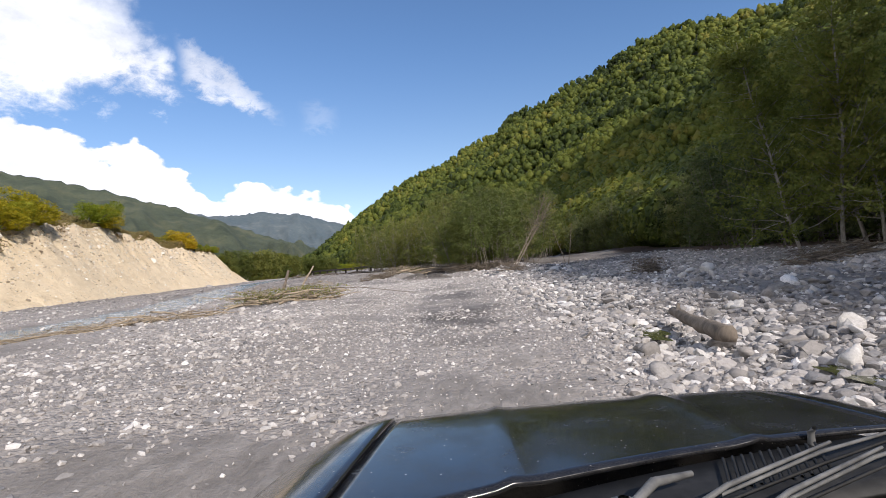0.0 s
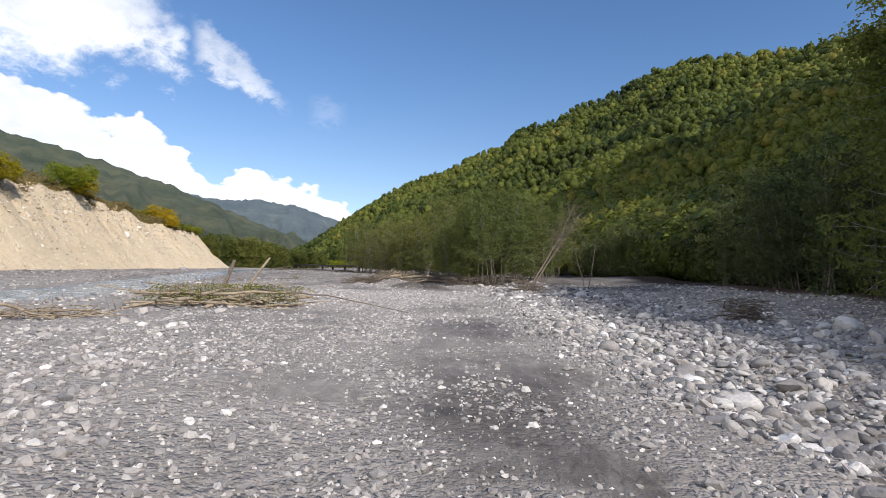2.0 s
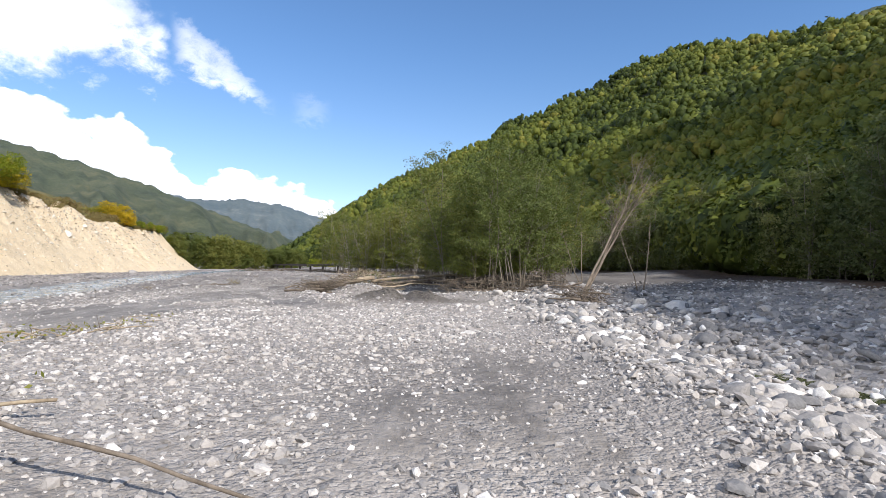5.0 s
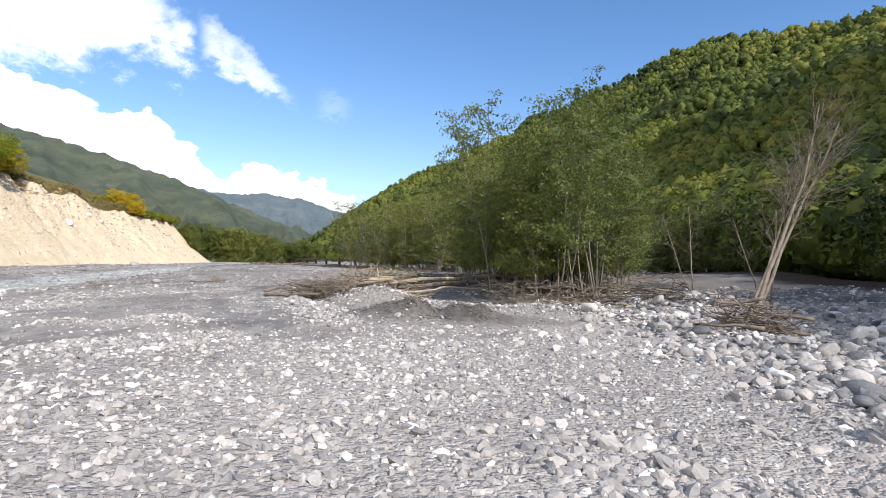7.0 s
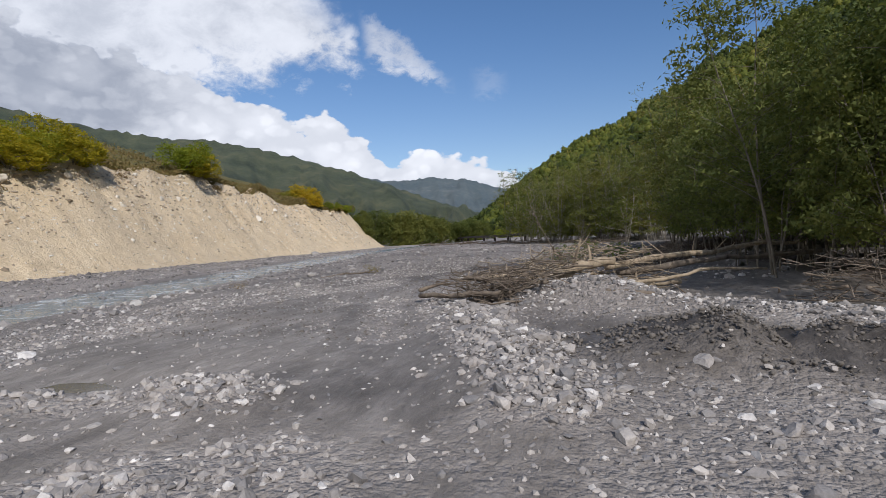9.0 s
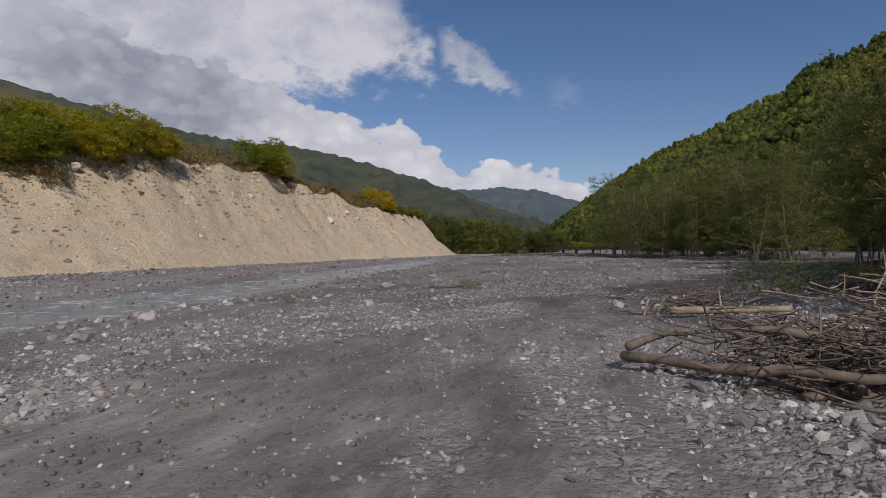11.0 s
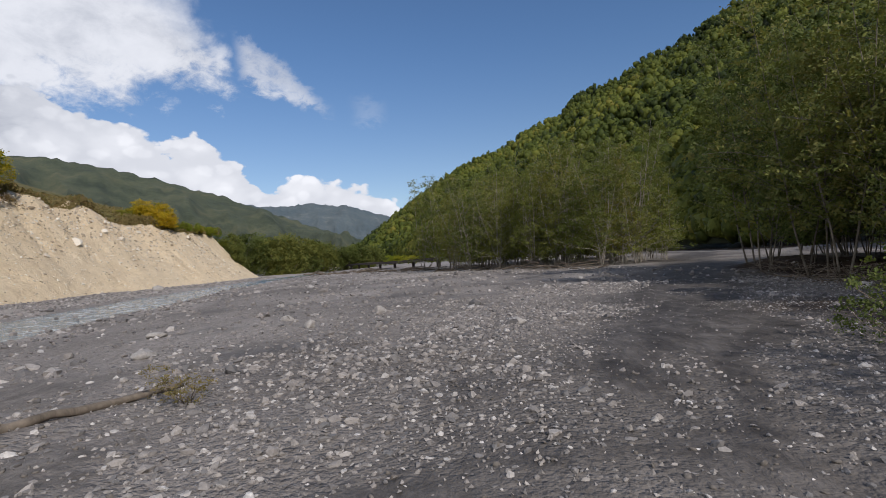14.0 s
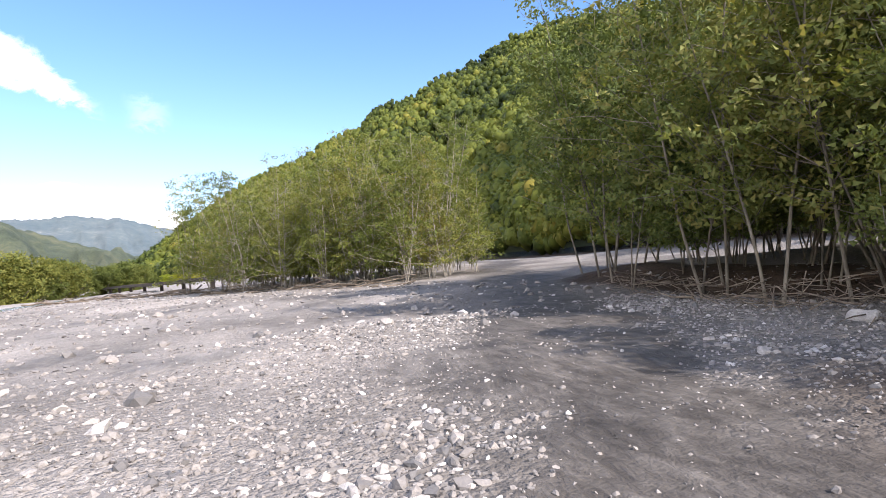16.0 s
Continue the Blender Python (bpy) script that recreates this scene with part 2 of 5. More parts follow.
def leaf_material(name, stops, trans=0.4, tone=False):
    m, n, bsdf, out, geo = material(name)
    obj = n.add("ShaderNodeObjectInfo")
    f = n.math("ADD", n.math("MULTIPLY", geo.outputs["Random Per Island"], 0.45), n.math("MULTIPLY", obj.outputs["Random"], 0.6))
    if tone:
        t = n.add("ShaderNodeAttribute", attribute_name="tone")
        f = n.math("ADD", n.math("MULTIPLY", t.outputs["Fac"], 0.85), n.math("MULTIPLY", n.math("SUBTRACT", n.noise(geo.outputs["Position"], 0.9, 4.0), 0.4), 0.5), clamp=True)
    col = n.ramp(f, stops)
    n.put(col, bsdf.inputs["Base Color"])
    bsdf.inputs["Roughness"].default_value = 0.6
    bsdf.inputs["Specular IOR Level"].default_value = 0.15
    tr = n.add("ShaderNodeBsdfTranslucent")
    n.put(n.mix(1.0, col, (1.5, 1.5, 0.7), "MULTIPLY"), tr.inputs[0])
    mx = n.add("ShaderNodeMixShader")
    mx.inputs[0].default_value = trans
    n.put(bsdf.outputs[0], mx.inputs[1])
    n.put(tr.outputs[0], mx.inputs[2])
    n.put(mx.outputs[0], out.inputs[0])
    return m


def noisy_material(name, scale, stops, bump_by=0.0, second=0.0, rough=0.9):
    m, n, bsdf, out, geo = material(name)
    pos = geo.outputs["Position"]
    f = n.noise(pos, scale, 8.0, 0.62)
    if second:
        f = n.math("ADD", n.math("MULTIPLY", f, 0.6), n.math("MULTIPLY", n.noise(pos, second, 5.0, 0.6), 0.4))
    n.put(n.ramp(f, stops), bsdf.inputs["Base Color"])
    bsdf.inputs["Roughness"].default_value = rough
    if bump_by:
        bump(n, bsdf, f, 0.8, bump_by)
    return m


def bank_material():
    m, n, bsdf, out, geo = material("sandy_bank_earth")
    pos = geo.outputs["Position"]
    mp = n.add("ShaderNodeMapping")
    mp.inputs["Scale"].default_value = (1.0, 1.0, 0.3)
    n.put(pos, mp.inputs[0])
    streak = n.noise(mp.outputs[0], 0.5, 8.0, 0.65)
    grit = n.noise(pos, 2.6, 7.0, 0.72)
    f = n.math("ADD", n.math("MULTIPLY", streak, 0.55), n.math("MULTIPLY", grit, 0.45))
    col = n.ramp(f, [(0.32, (0.50, 0.39, 0.25)), (0.5, (0.73, 0.59, 0.40)), (0.68, (0.85, 0.72, 0.515))])
    layer = n.noise(pos, 0.09, 3.0, 0.5)
    col = n.mix(n.step(layer, 0.42, 0.62, 0.0, 0.5), col, (0.68, 0.565, 0.40))
    vor = n.add("ShaderNodeTexVoronoi", Scale=2.2)
    n.put(pos, vor.inputs["Vector"])
    bw = n.add("ShaderNodeRGBToBW")
    n.put(vor.outputs["Color"], bw.inputs[0])
    peb = n.math("MULTIPLY", n.step(vor.outputs["Distance"], 0.22, 0.15), n.step(bw.outputs[0], 0.55, 0.6))
    col = n.mix(n.math("MULTIPLY", peb, 0.7), col, (0.72, 0.66, 0.56))
    n.put(col, bsdf.inputs["Base Color"])
    bump(n, bsdf, n.math("ADD", n.math("ADD", streak, n.math("MULTIPLY", grit, 0.8)), n.math("MULTIPLY", peb, 0.2)), 0.9, 0.35)
    return m


def water_material(name, colour, rough, ripple, foam=0.0):
    m, n, bsdf, out, geo = material(name)
    pos = geo.outputs["Position"]
    bsdf.inputs["Specular IOR Level"].default_value = 0.5
    f = n.noise(pos, 0.7, 6.0, 0.65, 1.2)
    white = n.math("MULTIPLY", n.step(f, 0.50, 0.66), n.step(n.noise(pos, 6.0, 5.0, 0.7), 0.38, 0.6, 0.25, 1.0)) if foam else 0.0
    col = n.mix(white, colour, (0.72, 0.75, 0.76)) if foam else colour
    n.put(col if foam else (*colour, 1.0), bsdf.inputs["Base Color"])
    n.put(n.math("ADD", rough, n.math("MULTIPLY", white, 0.5)) if foam else rough, bsdf.inputs["Roughness"])
    bump(n, bsdf, n.math("ADD", n.noise(pos, 3.0, 5.0, 0.6), n.math("MULTIPLY", f, 2.0)), 0.5, ripple)
    return m


M_GROUND = ground_material()
STONE_TONES = [(0.0, (0.14, 0.145, 0.155)), (0.22, (0.21, 0.205, 0.205)), (0.5, (0.33, 0.31, 0.295)), (0.74, (0.43, 0.40, 0.375)), (0.88, (0.56, 0.535, 0.51)), (1.0, (0.80, 0.78, 0.76))]
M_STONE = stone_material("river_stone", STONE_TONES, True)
M_WET = stone_material("damp_river_stone", [(0.0, (0.07, 0.07, 0.075)), (0.3, (0.14, 0.135, 0.13)), (0.6, (0.24, 0.225, 0.21)), (0.85, (0.36, 0.34, 0.32)), (1.0, (0.66, 0.64, 0.61))], True)
M_WASHED = stone_material("washed_river_stone", STONE_TONES)
M_COBBLE = stone_material("river_cobble", STONE_TONES, True, True)
M_SCREE = stone_material("bank_stone", [(0.0, (0.24, 0.19, 0.13)), (0.4, (0.48, 0.40, 0.30)), (1.0, (0.78, 0.73, 0.64))])
M_DRIFT = wood_material("driftwood", (0.14, 0.105, 0.07), (0.46, 0.38, 0.275))
M_BARK = wood_material("alder_bark", (0.06, 0.052, 0.042), (0.25, 0.22, 0.175))
M_BIRCH = wood_material("birch_bark", (0.10, 0.085, 0.07), (0.38, 0.35, 0.30))
M_DEAD = wood_material("dead_grey_wood", (0.07, 0.055, 0.042), (0.25, 0.205, 0.16))
M_LOG = wood_material("wet_brown_bark", (0.06, 0.05, 0.04), (0.24, 0.20, 0.16), 5.0)
M_LEAF = leaf_material("alder_leaf", [(0.0, (0.052, 0.072, 0.025)), (0.4, (0.100, 0.130, 0.040)), (0.75, (0.165, 0.185, 0.054)), (1.0, (0.215, 0.195, 0.062))], 0.27)
M_LEAF_Y = leaf_material("yellowing_alder_leaf", [(0.0, (0.064, 0.084, 0.023)), (0.4, (0.122, 0.146, 0.035)), (0.75, (0.185, 0.190, 0.047)), (1.0, (0.24, 0.205, 0.06))], 0.28)
M_LEAF2 = leaf_material("forest_leaf", [(0.0, (0.050, 0.066, 0.030)), (0.5, (0.100, 0.122, 0.050)), (1.0, (0.165, 0.172, 0.070))], 0.28)
M_CROWN = leaf_material("hill_leaf", [(0.0, (0.018, 0.028, 0.008)), (0.3, (0.054, 0.074, 0.014)), (0.65, (0.140, 0.158, 0.027)), (1.0, (0.24, 0.195, 0.038))], 0.12, True)
M_BUSH = leaf_material("autumn_bush_leaf", [(0.0, (0.16, 0.17, 0.015)), (0.45, (0.32, 0.28, 0.02)), (0.8, (0.50, 0.35, 0.025)), (1.0, (0.58, 0.34, 0.03))], 0.4)
M_HERB2 = leaf_material("green_bush_leaf", [(0.0, (0.12, 0.165, 0.02)), (0.6, (0.23, 0.26, 0.03)), (1.0, (0.42, 0.34, 0.035))], 0.45)
M_OLIVE = leaf_material("olive_leaf", [(0.0, (0.11, 0.13, 0.022)), (0.6, (0.20, 0.21, 0.038)), (1.0, (0.33, 0.26, 0.045))], 0.45)
M_VALLEY = leaf_material("valley_leaf", [(0.0, (0.050, 0.072, 0.020)), (0.5, (0.105, 0.128, 0.034)), (1.0, (0.21, 0.205, 0.05))], 0.3)
M_BOULDER = stone_material("pale_boulder", [(0.0, (0.36, 0.35, 0.335)), (1.0, (0.62, 0.60, 0.57))], True)
M_HERB = leaf_material("fresh_green_leaf", [(0.0, (0.09, 0.11, 0.028)), (0.6, (0.18, 0.20, 0.05)), (1.0, (0.24, 0.21, 0.07))], 0.35)
M_DRY = leaf_material("dry_grass", [(0.0, (0.12, 0.085, 0.04)), (0.5, (0.22, 0.155, 0.07)), (1.0, (0.17, 0.165, 0.06))], 0.2)
M_BANK = bank_material()
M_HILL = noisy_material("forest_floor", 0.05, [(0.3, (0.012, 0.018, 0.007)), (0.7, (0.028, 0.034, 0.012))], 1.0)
# forest green, greyed and lifted to carry some haze in the colour
M_RIDGE = noisy_material("wooded_ridge", 0.012, [(0.34, (0.038, 0.050, 0.034)), (0.5, (0.078, 0.093, 0.056)), (0.66, (0.15, 0.142, 0.080))], 14.0, 0.22)
# blue-grey here is distance haze painted into the base colour
M_FAR_HAZE = noisy_material("far_mountain", 0.006, [(0.3, (0.07, 0.10, 0.115)), (0.55, (0.11, 0.135, 0.14)), (0.64, (0.15, 0.17, 0.17)), (0.69, (0.27, 0.275, 0.27))], 16.0, 0.05)
M_RIVER = water_material("river_water", (0.19, 0.235, 0.25), 0.10, 0.3, 1.0)
M_POOL = water_material("muddy_pool", (0.20, 0.185, 0.165), 0.08, 0.01)
M_GREEN = water_material("green_pool", (0.075, 0.08, 0.035), 0.06, 0.02)
M_CLOD = noisy_material("churned_silt", 9.0, [(0.3, (0.11, 0.10, 0.088)), (0.55, (0.175, 0.158, 0.142)), (0.75, (0.25, 0.23, 0.208))], 0.02, 40.0)
M_DECK = noisy_material("weathered_steel", 0.8, [(0.3, (0.035, 0.03, 0.028)), (0.7, (0.09, 0.075, 0.065))], 0.02)


# ---- tools ----


def vnoise(x, y, scale, seed=0):
    """Smooth value noise on arrays, about -1 to 1."""
    x, y = np.asarray(x, float) / scale, np.asarray(y, float) / scale
    xi, yi = np.floor(x).astype(np.int64), np.floor(y).astype(np.int64)
    u, v = x - xi, y - yi
    u, v = u * u * (3 - 2 * u), v * v * (3 - 2 * v)

    def h(a, b):
        k = (a * 374761393 + b * 668265263 + seed * 974711) & 0x7FFFFFFF
        k = ((k ^ (k >> 13)) * 1274126177) & 0x7FFFFFFF
        return ((k ^ (k >> 16)) & 0xFFFF) / 32767.5 - 1

    return (h(xi, yi) * (1 - u) + h(xi + 1, yi) * u) * (1 - v) + (h(xi, yi + 1) * (1 - u) + h(xi + 1, yi + 1) * u) * v


def fractal(x, y, scale, seed=0, octaves=4):
    return sum(vnoise(x, y, scale / 2**k, seed + k) * 0.5**k for k in range(octaves))


def smooth(v, lo, hi):
    t = np.clip((np.asarray(v, float) - lo) / (hi - lo), 0, 1)
    return t * t * (3 - 2 * t)


def mesh(name, verts, faces, mat, is_smooth=True):
    """A mesh from arrays; faces all of one size."""
    verts, faces = np.asarray(verts, np.float32), np.asarray(faces, np.int32)
    me = bpy.data.meshes.new(name)
    me.vertices.add(len(verts))
    me.vertices.foreach_set("co", verts.ravel())
    k = faces.shape[1]
    me.loops.add(faces.size)
    me.loops.foreach_set("vertex_index", faces.ravel())
    me.polygons.add(len(faces))
    me.polygons.foreach_set("loop_start", np.arange(0, faces.size, k, dtype=np.int32))
    me.polygons.foreach_set("use_smooth", np.full(len(faces), is_smooth, bool))
    me.update(calc_edges=True)
    me.materials.append(mat)
    return me


def grid_faces(nu, nv):
    i, j = np.meshgrid(np.arange(nu - 1), np.arange(nv - 1), indexing="ij")
    a = (i * nv + j).ravel()
    return np.stack([a, a + nv, a + nv + 1, a + 1], 1)


def part(name, me, parent, label=""):
    ob = new(name, me)
    ob.parent = parent
    if label:
        tagged(ob, label)
    return ob


def along(line, y):
    line = np.array(line, float)
    return np.interp(y, line[:, 1], line[:, 0])


# ---- the ground ----
RIVER = [(-30, -20), (-27, 10), (-26, 28), (-26, 42), (-28, 57), (-32, 70), (-35.5, 82), (-40, 100), (-46, 120), (-53, 150), (-59, 190), (-63, 235), (-66, 400)]
FOOT = [(-34, -60), (-40, -20), (-46, 0), (-54, 30), (-60, 60), (-62, 80), (-62.5, 96), (-66, 120), (-69, 140), (-69, 165), (-69, 185), (-72, 204), (-75, 212), (-90, 232), (-140, 420)]
TRACK = [(0.9, -30), (0.9, 0), (0.6, 8), (0.2, 14), (0.4, 21), (0.0, 30), (-0.8, 36), (-1.5, 41), (-2.8, 45), (-5.0, 48), (-7.5, 52), (-9.6, 57), (-10.8, 62), (-10.8, 67), (-9.5, 73), (-6.5, 80), (-2.0, 92), (3.0, 106), (7.0, 120), (20.0, 150)]


# shallow basins in the silt that hold muddy water
BASINS = [(-11.0, 49.4, 1.9, 1.3)]
# low ridges of washed cobbles
BARS = [[(-10.6, 48.6), (-9.4, 49.4), (-8.2, 49.2)], [(-7.0, 56.0), (-5.6, 52.6), (-4.4, 49.6)], [(-5.6, 58.0), (-4.4, 57.9), (-3.4, 57.4), (-0.4, 55.6), (2.6, 53.4), (5.2, 50.4), (6.0, 46.5)], [(2.9, 17.0), (2.7, 26.0), (3.0, 34.0), (3.4, 43.0)]]


def bar_distance(x, y):
    d = np.full(np.broadcast(x, y).shape, 99.0)
    for line in BARS:
        for (x0, y0), (x1, y1) in zip(line, line[1:]):
            t = np.clip(((x - x0) * (x1 - x0) + (y - y0) * (y1 - y0)) / ((x1 - x0) ** 2 + (y1 - y0) ** 2), 0, 1)
            d = np.minimum(d, np.hypot(x - x0 - t * (x1 - x0), y - y0 - t * (y1 - y0)))
    return d


def height(x, y):
    x, y = np.asarray(x, float), np.asarray(y, float)
    z = 0.10 * fractal(x, y, 7.0, 3) + 0.05 * fractal(x, y, 1.6, 9, 3)
    track = np.abs(x - along(TRACK, y))
    calm = smooth(track, 1.6, 4.0)
    z = z * (0.35 + 0.65 * calm)
    z += 0.28 * smooth(-x - 1.5 + 0 * y, 0.0, 2.5) * smooth(24.0 - y, 0, 8)
    # the side channel with green pools
    gully = np.exp(-(((x - 4.9 - 0.05 * (y - 12) + 0.6 * np.sin(y * 0.35)) / 1.7) ** 2)) * smooth(46.0 - y, 0, 8)
    z -= 0.34 * gully
    z -= 0.12 * smooth(x, 5, 9) * smooth(48.0 - y, 0, 8)
    # berm of cobbles beside the track
    z += 0.12 * np.exp(-(((x - 2.8) / 0.7) ** 2)) * smooth(y, 18, 24) * smooth(46.0 - y, 0, 6)
    z += 0.45 * np.exp(-(((x + 4.3) / 1.9) ** 2) - ((y - 58.6) / 1.6) ** 2)
    z += (0.48 + 0.3 * fractal(x, y, 0.8, 39, 3)) * np.exp(-((np.abs(x + 2.1) / 2.2) ** 3) - (np.abs(y - 52.0) / 1.2) ** 3)
    z += np.interp(y, [40, 48], [0.10, 0.26]) * np.exp(-((bar_distance(x, y) / 0.75) ** 2))
    z += 0.75 * np.exp(-(((x - 7.5) / 3.2) ** 2) - ((y - 55.0) / 3.0) ** 2)
    for cx, cy, rx, ry in BASINS:
        dip = np.exp(-(((x - cx) / rx) ** 2) - ((y - cy) / ry) ** 2)
        z += dip * (0.09 * fractal(x, y, 1.1, 57, 3) - 0.20)
    z += 0.055 * fractal(x, y * 0.6, 1.3, 101, 3) * smooth(y, 48, 56) * smooth(112 - y, 0, 12)
    # river bed and the slope that leads down to it
    r = np.abs(x - along(RIVER, y))
    side = x - along(RIVER, y)
    z -= 0.50 * smooth(5.2 - r, 0, 3.0) + 0.50 * smooth(15.0 - side, 0, 10.0)
    # the wooded ground behind the bar
    z += 0.5 * smooth(x - 0.5, 0, 3.5) * smooth(y, 80, 86) * smooth(101 - y, 0, 5)
    z += 0.7 * smooth(x, 20, 30) * smooth(150.0 - y, 0, 30)
    far = smooth(y, 150, 320)
    return z * (1 - 0.6 * far)


PATCHES = [(0.3, 26.0, 1.3, 6.0, 0.30), (-4, 40, 4.0, 6.0, -0.5), (-6.8, 46.8, 2.6, 1.9, -0.8), (-2.1, 52.0, 2.5, 1.4, 1.0), (1.8, 60.5, 3.0, 3.0, 0.6), (3, 45, 4, 6, -0.4), (-9.4, 66.6, 1.7, 1.6, -0.5), (-2, 82, 3.6, 3.2, -0.5), (-15, 84, 5, 6, -0.25), (-10.0, 51.0, 3.8, 3.0, 0.6), (-13.5, 58, 4, 6, 0.35), (-8.0, 81.5, 2.4, 4.0, 0.35), (-11.2, 43.5, 2.4, 4.0, 0.8), (-4.4, 47.6, 1.0, 1.2, 0.3), (-12.2, 47.2, 2.6, 3.0, 0.9)]


def silt_of(x, y):
    s = 0.28 + 0.52 * fractal(x, y, 4.2, 21, 4) + 0.22 * vnoise(x, y, 1.1, 5)
    wx, wy = x + 1.3 * fractal(x, y, 2.4, 81, 3), y + 1.3 * fractal(x, y, 2.4, 83, 3)
    for cx, cy, rx, ry, by in PATCHES:
        s = s + by * np.exp(-(((wx - cx) / rx) ** 2) - ((wy - cy) / ry) ** 2)
    s = s + 0.10 * smooth(y, 54, 60) * smooth(9 - np.abs(x + 13), 0, 6)
    s = s + np.interp(y, [0, 45, 60], [0.10, 0.12, 0.10]) * smooth(1.8 - np.abs(x - along(TRACK, y)), 0, 1.2)
    s = s - 0.35 * smooth(y, 20, 26) * smooth(50.0 - y, 0, 6) * smooth(x, 2.0, 3.0)
    s = s - 0.30 * smooth(40.0 - y, 0, 10) * smooth(-2.2 - x, 0, 2)
    s = s - 0.8 * smooth(1.0 - bar_distance(x, y), 0, 0.6)
    s = s + smooth(y, 70, 77) * (0.50 * smooth(2.9 - np.abs(x - along(TRACK, y) - 0.8 * vnoise(x, y, 3.0, 19)), 0, 1.6) - 0.16)
    rut = np.abs(np.abs(x - along(TRACK, y) - 0.25 * vnoise(x, y, 4.0, 8)) - 0.75)
    s = s + 0.45 * np.exp(-((rut / 0.28) ** 2)) * smooth(y, 9, 14) * (0.6 + 0.8 * fractal(x, y, 3.0, 87, 2))
    s = s - 0.5 * smooth(along(RIVER, y) - x, 3.5, 6.5)
    return np.clip(s, 0, 1)


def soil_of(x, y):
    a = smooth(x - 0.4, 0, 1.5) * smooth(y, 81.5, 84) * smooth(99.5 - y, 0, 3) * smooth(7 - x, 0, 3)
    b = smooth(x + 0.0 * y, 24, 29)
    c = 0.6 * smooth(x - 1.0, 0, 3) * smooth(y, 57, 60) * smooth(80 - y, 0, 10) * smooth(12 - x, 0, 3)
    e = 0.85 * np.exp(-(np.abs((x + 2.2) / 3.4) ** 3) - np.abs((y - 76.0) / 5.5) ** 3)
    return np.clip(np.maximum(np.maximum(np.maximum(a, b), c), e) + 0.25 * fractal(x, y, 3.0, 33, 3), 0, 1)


def damp_shade_of(x, y):
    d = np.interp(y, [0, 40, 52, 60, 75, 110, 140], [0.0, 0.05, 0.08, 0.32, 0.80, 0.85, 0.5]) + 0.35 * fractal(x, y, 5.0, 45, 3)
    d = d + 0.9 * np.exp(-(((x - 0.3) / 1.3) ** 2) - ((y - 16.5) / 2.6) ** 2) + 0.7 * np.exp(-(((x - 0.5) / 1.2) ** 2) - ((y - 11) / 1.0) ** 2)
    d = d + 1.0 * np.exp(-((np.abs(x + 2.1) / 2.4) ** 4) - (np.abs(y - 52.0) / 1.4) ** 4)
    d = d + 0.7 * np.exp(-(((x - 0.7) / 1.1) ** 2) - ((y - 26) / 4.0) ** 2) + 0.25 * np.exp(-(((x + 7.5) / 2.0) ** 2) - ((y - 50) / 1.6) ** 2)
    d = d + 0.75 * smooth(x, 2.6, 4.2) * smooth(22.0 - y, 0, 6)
    # alder shade painted into the ground right of the track, over dark silt
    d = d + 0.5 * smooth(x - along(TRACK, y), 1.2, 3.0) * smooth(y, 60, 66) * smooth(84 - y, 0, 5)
    # same painted shade along the late track; ground to its left kept lighter
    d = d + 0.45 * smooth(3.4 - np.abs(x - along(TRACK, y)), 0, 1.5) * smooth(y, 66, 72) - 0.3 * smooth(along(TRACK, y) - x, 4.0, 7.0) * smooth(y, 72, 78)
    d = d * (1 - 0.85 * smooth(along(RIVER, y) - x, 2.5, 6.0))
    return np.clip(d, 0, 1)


def build_ground():
    xs = np.concatenate([-np.geomspace(4000, 75, 16), np.arange(-70, -26, 1.0), np.arange(-26, 14, 0.32), np.arange(14, 60, 1.0), np.geomspace(62, 4000, 16)])
    ys = np.concatenate([-np.geomspace(4000, 30, 12), np.arange(-24, 2, 1.5), np.arange(2, 96, 0.32), np.arange(96, 180, 1.2), np.geomspace(182, 4600, 24)])
    gx, gy = np.meshgrid(xs, ys, indexing="ij")
    x, y = gx.ravel(), gy.ravel()
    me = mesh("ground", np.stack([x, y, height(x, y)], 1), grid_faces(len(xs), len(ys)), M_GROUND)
    for key, values in (("silt", silt_of(x, y)), ("soil", soil_of(x, y)), ("damp_shade", damp_shade_of(x, y))):
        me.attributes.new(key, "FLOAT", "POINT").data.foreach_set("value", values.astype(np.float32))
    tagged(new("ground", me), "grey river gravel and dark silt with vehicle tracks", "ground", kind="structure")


build_ground()


def ribbon(name, line, half, z, mat, label, category):
    """Water lying in its bed: a strip along a line."""
    line = np.array(line, float)
    ys = np.arange(line[0, 1], line[-1, 1], 1.5)
    cx = np.interp(ys, line[:, 1], line[:, 0])
    us = np.linspace(-1, 1, 9)
    w = half * (1 + 0.25 * vnoise(ys, ys * 0, 9.0, 4))
    x = cx[:, None] + w[:, None] * us[None, :]
    y = np.repeat(ys[:, None], 9, 1)
    zz = z + 0.05 * vnoise(x, y, 1.7, 8) * (np.abs(us) < 0.9)[None, :]
    me = mesh(name, np.stack([x, y, zz], 2).reshape(-1, 3), grid_faces(len(ys), 9)[:, ::-1], mat)
    return tagged(new(name, me), label, category, kind="structure")


ribbon("river", RIVER, 5.2, -0.66, M_RIVER, "shallow grey-blue river running fast with white riffles", "river")


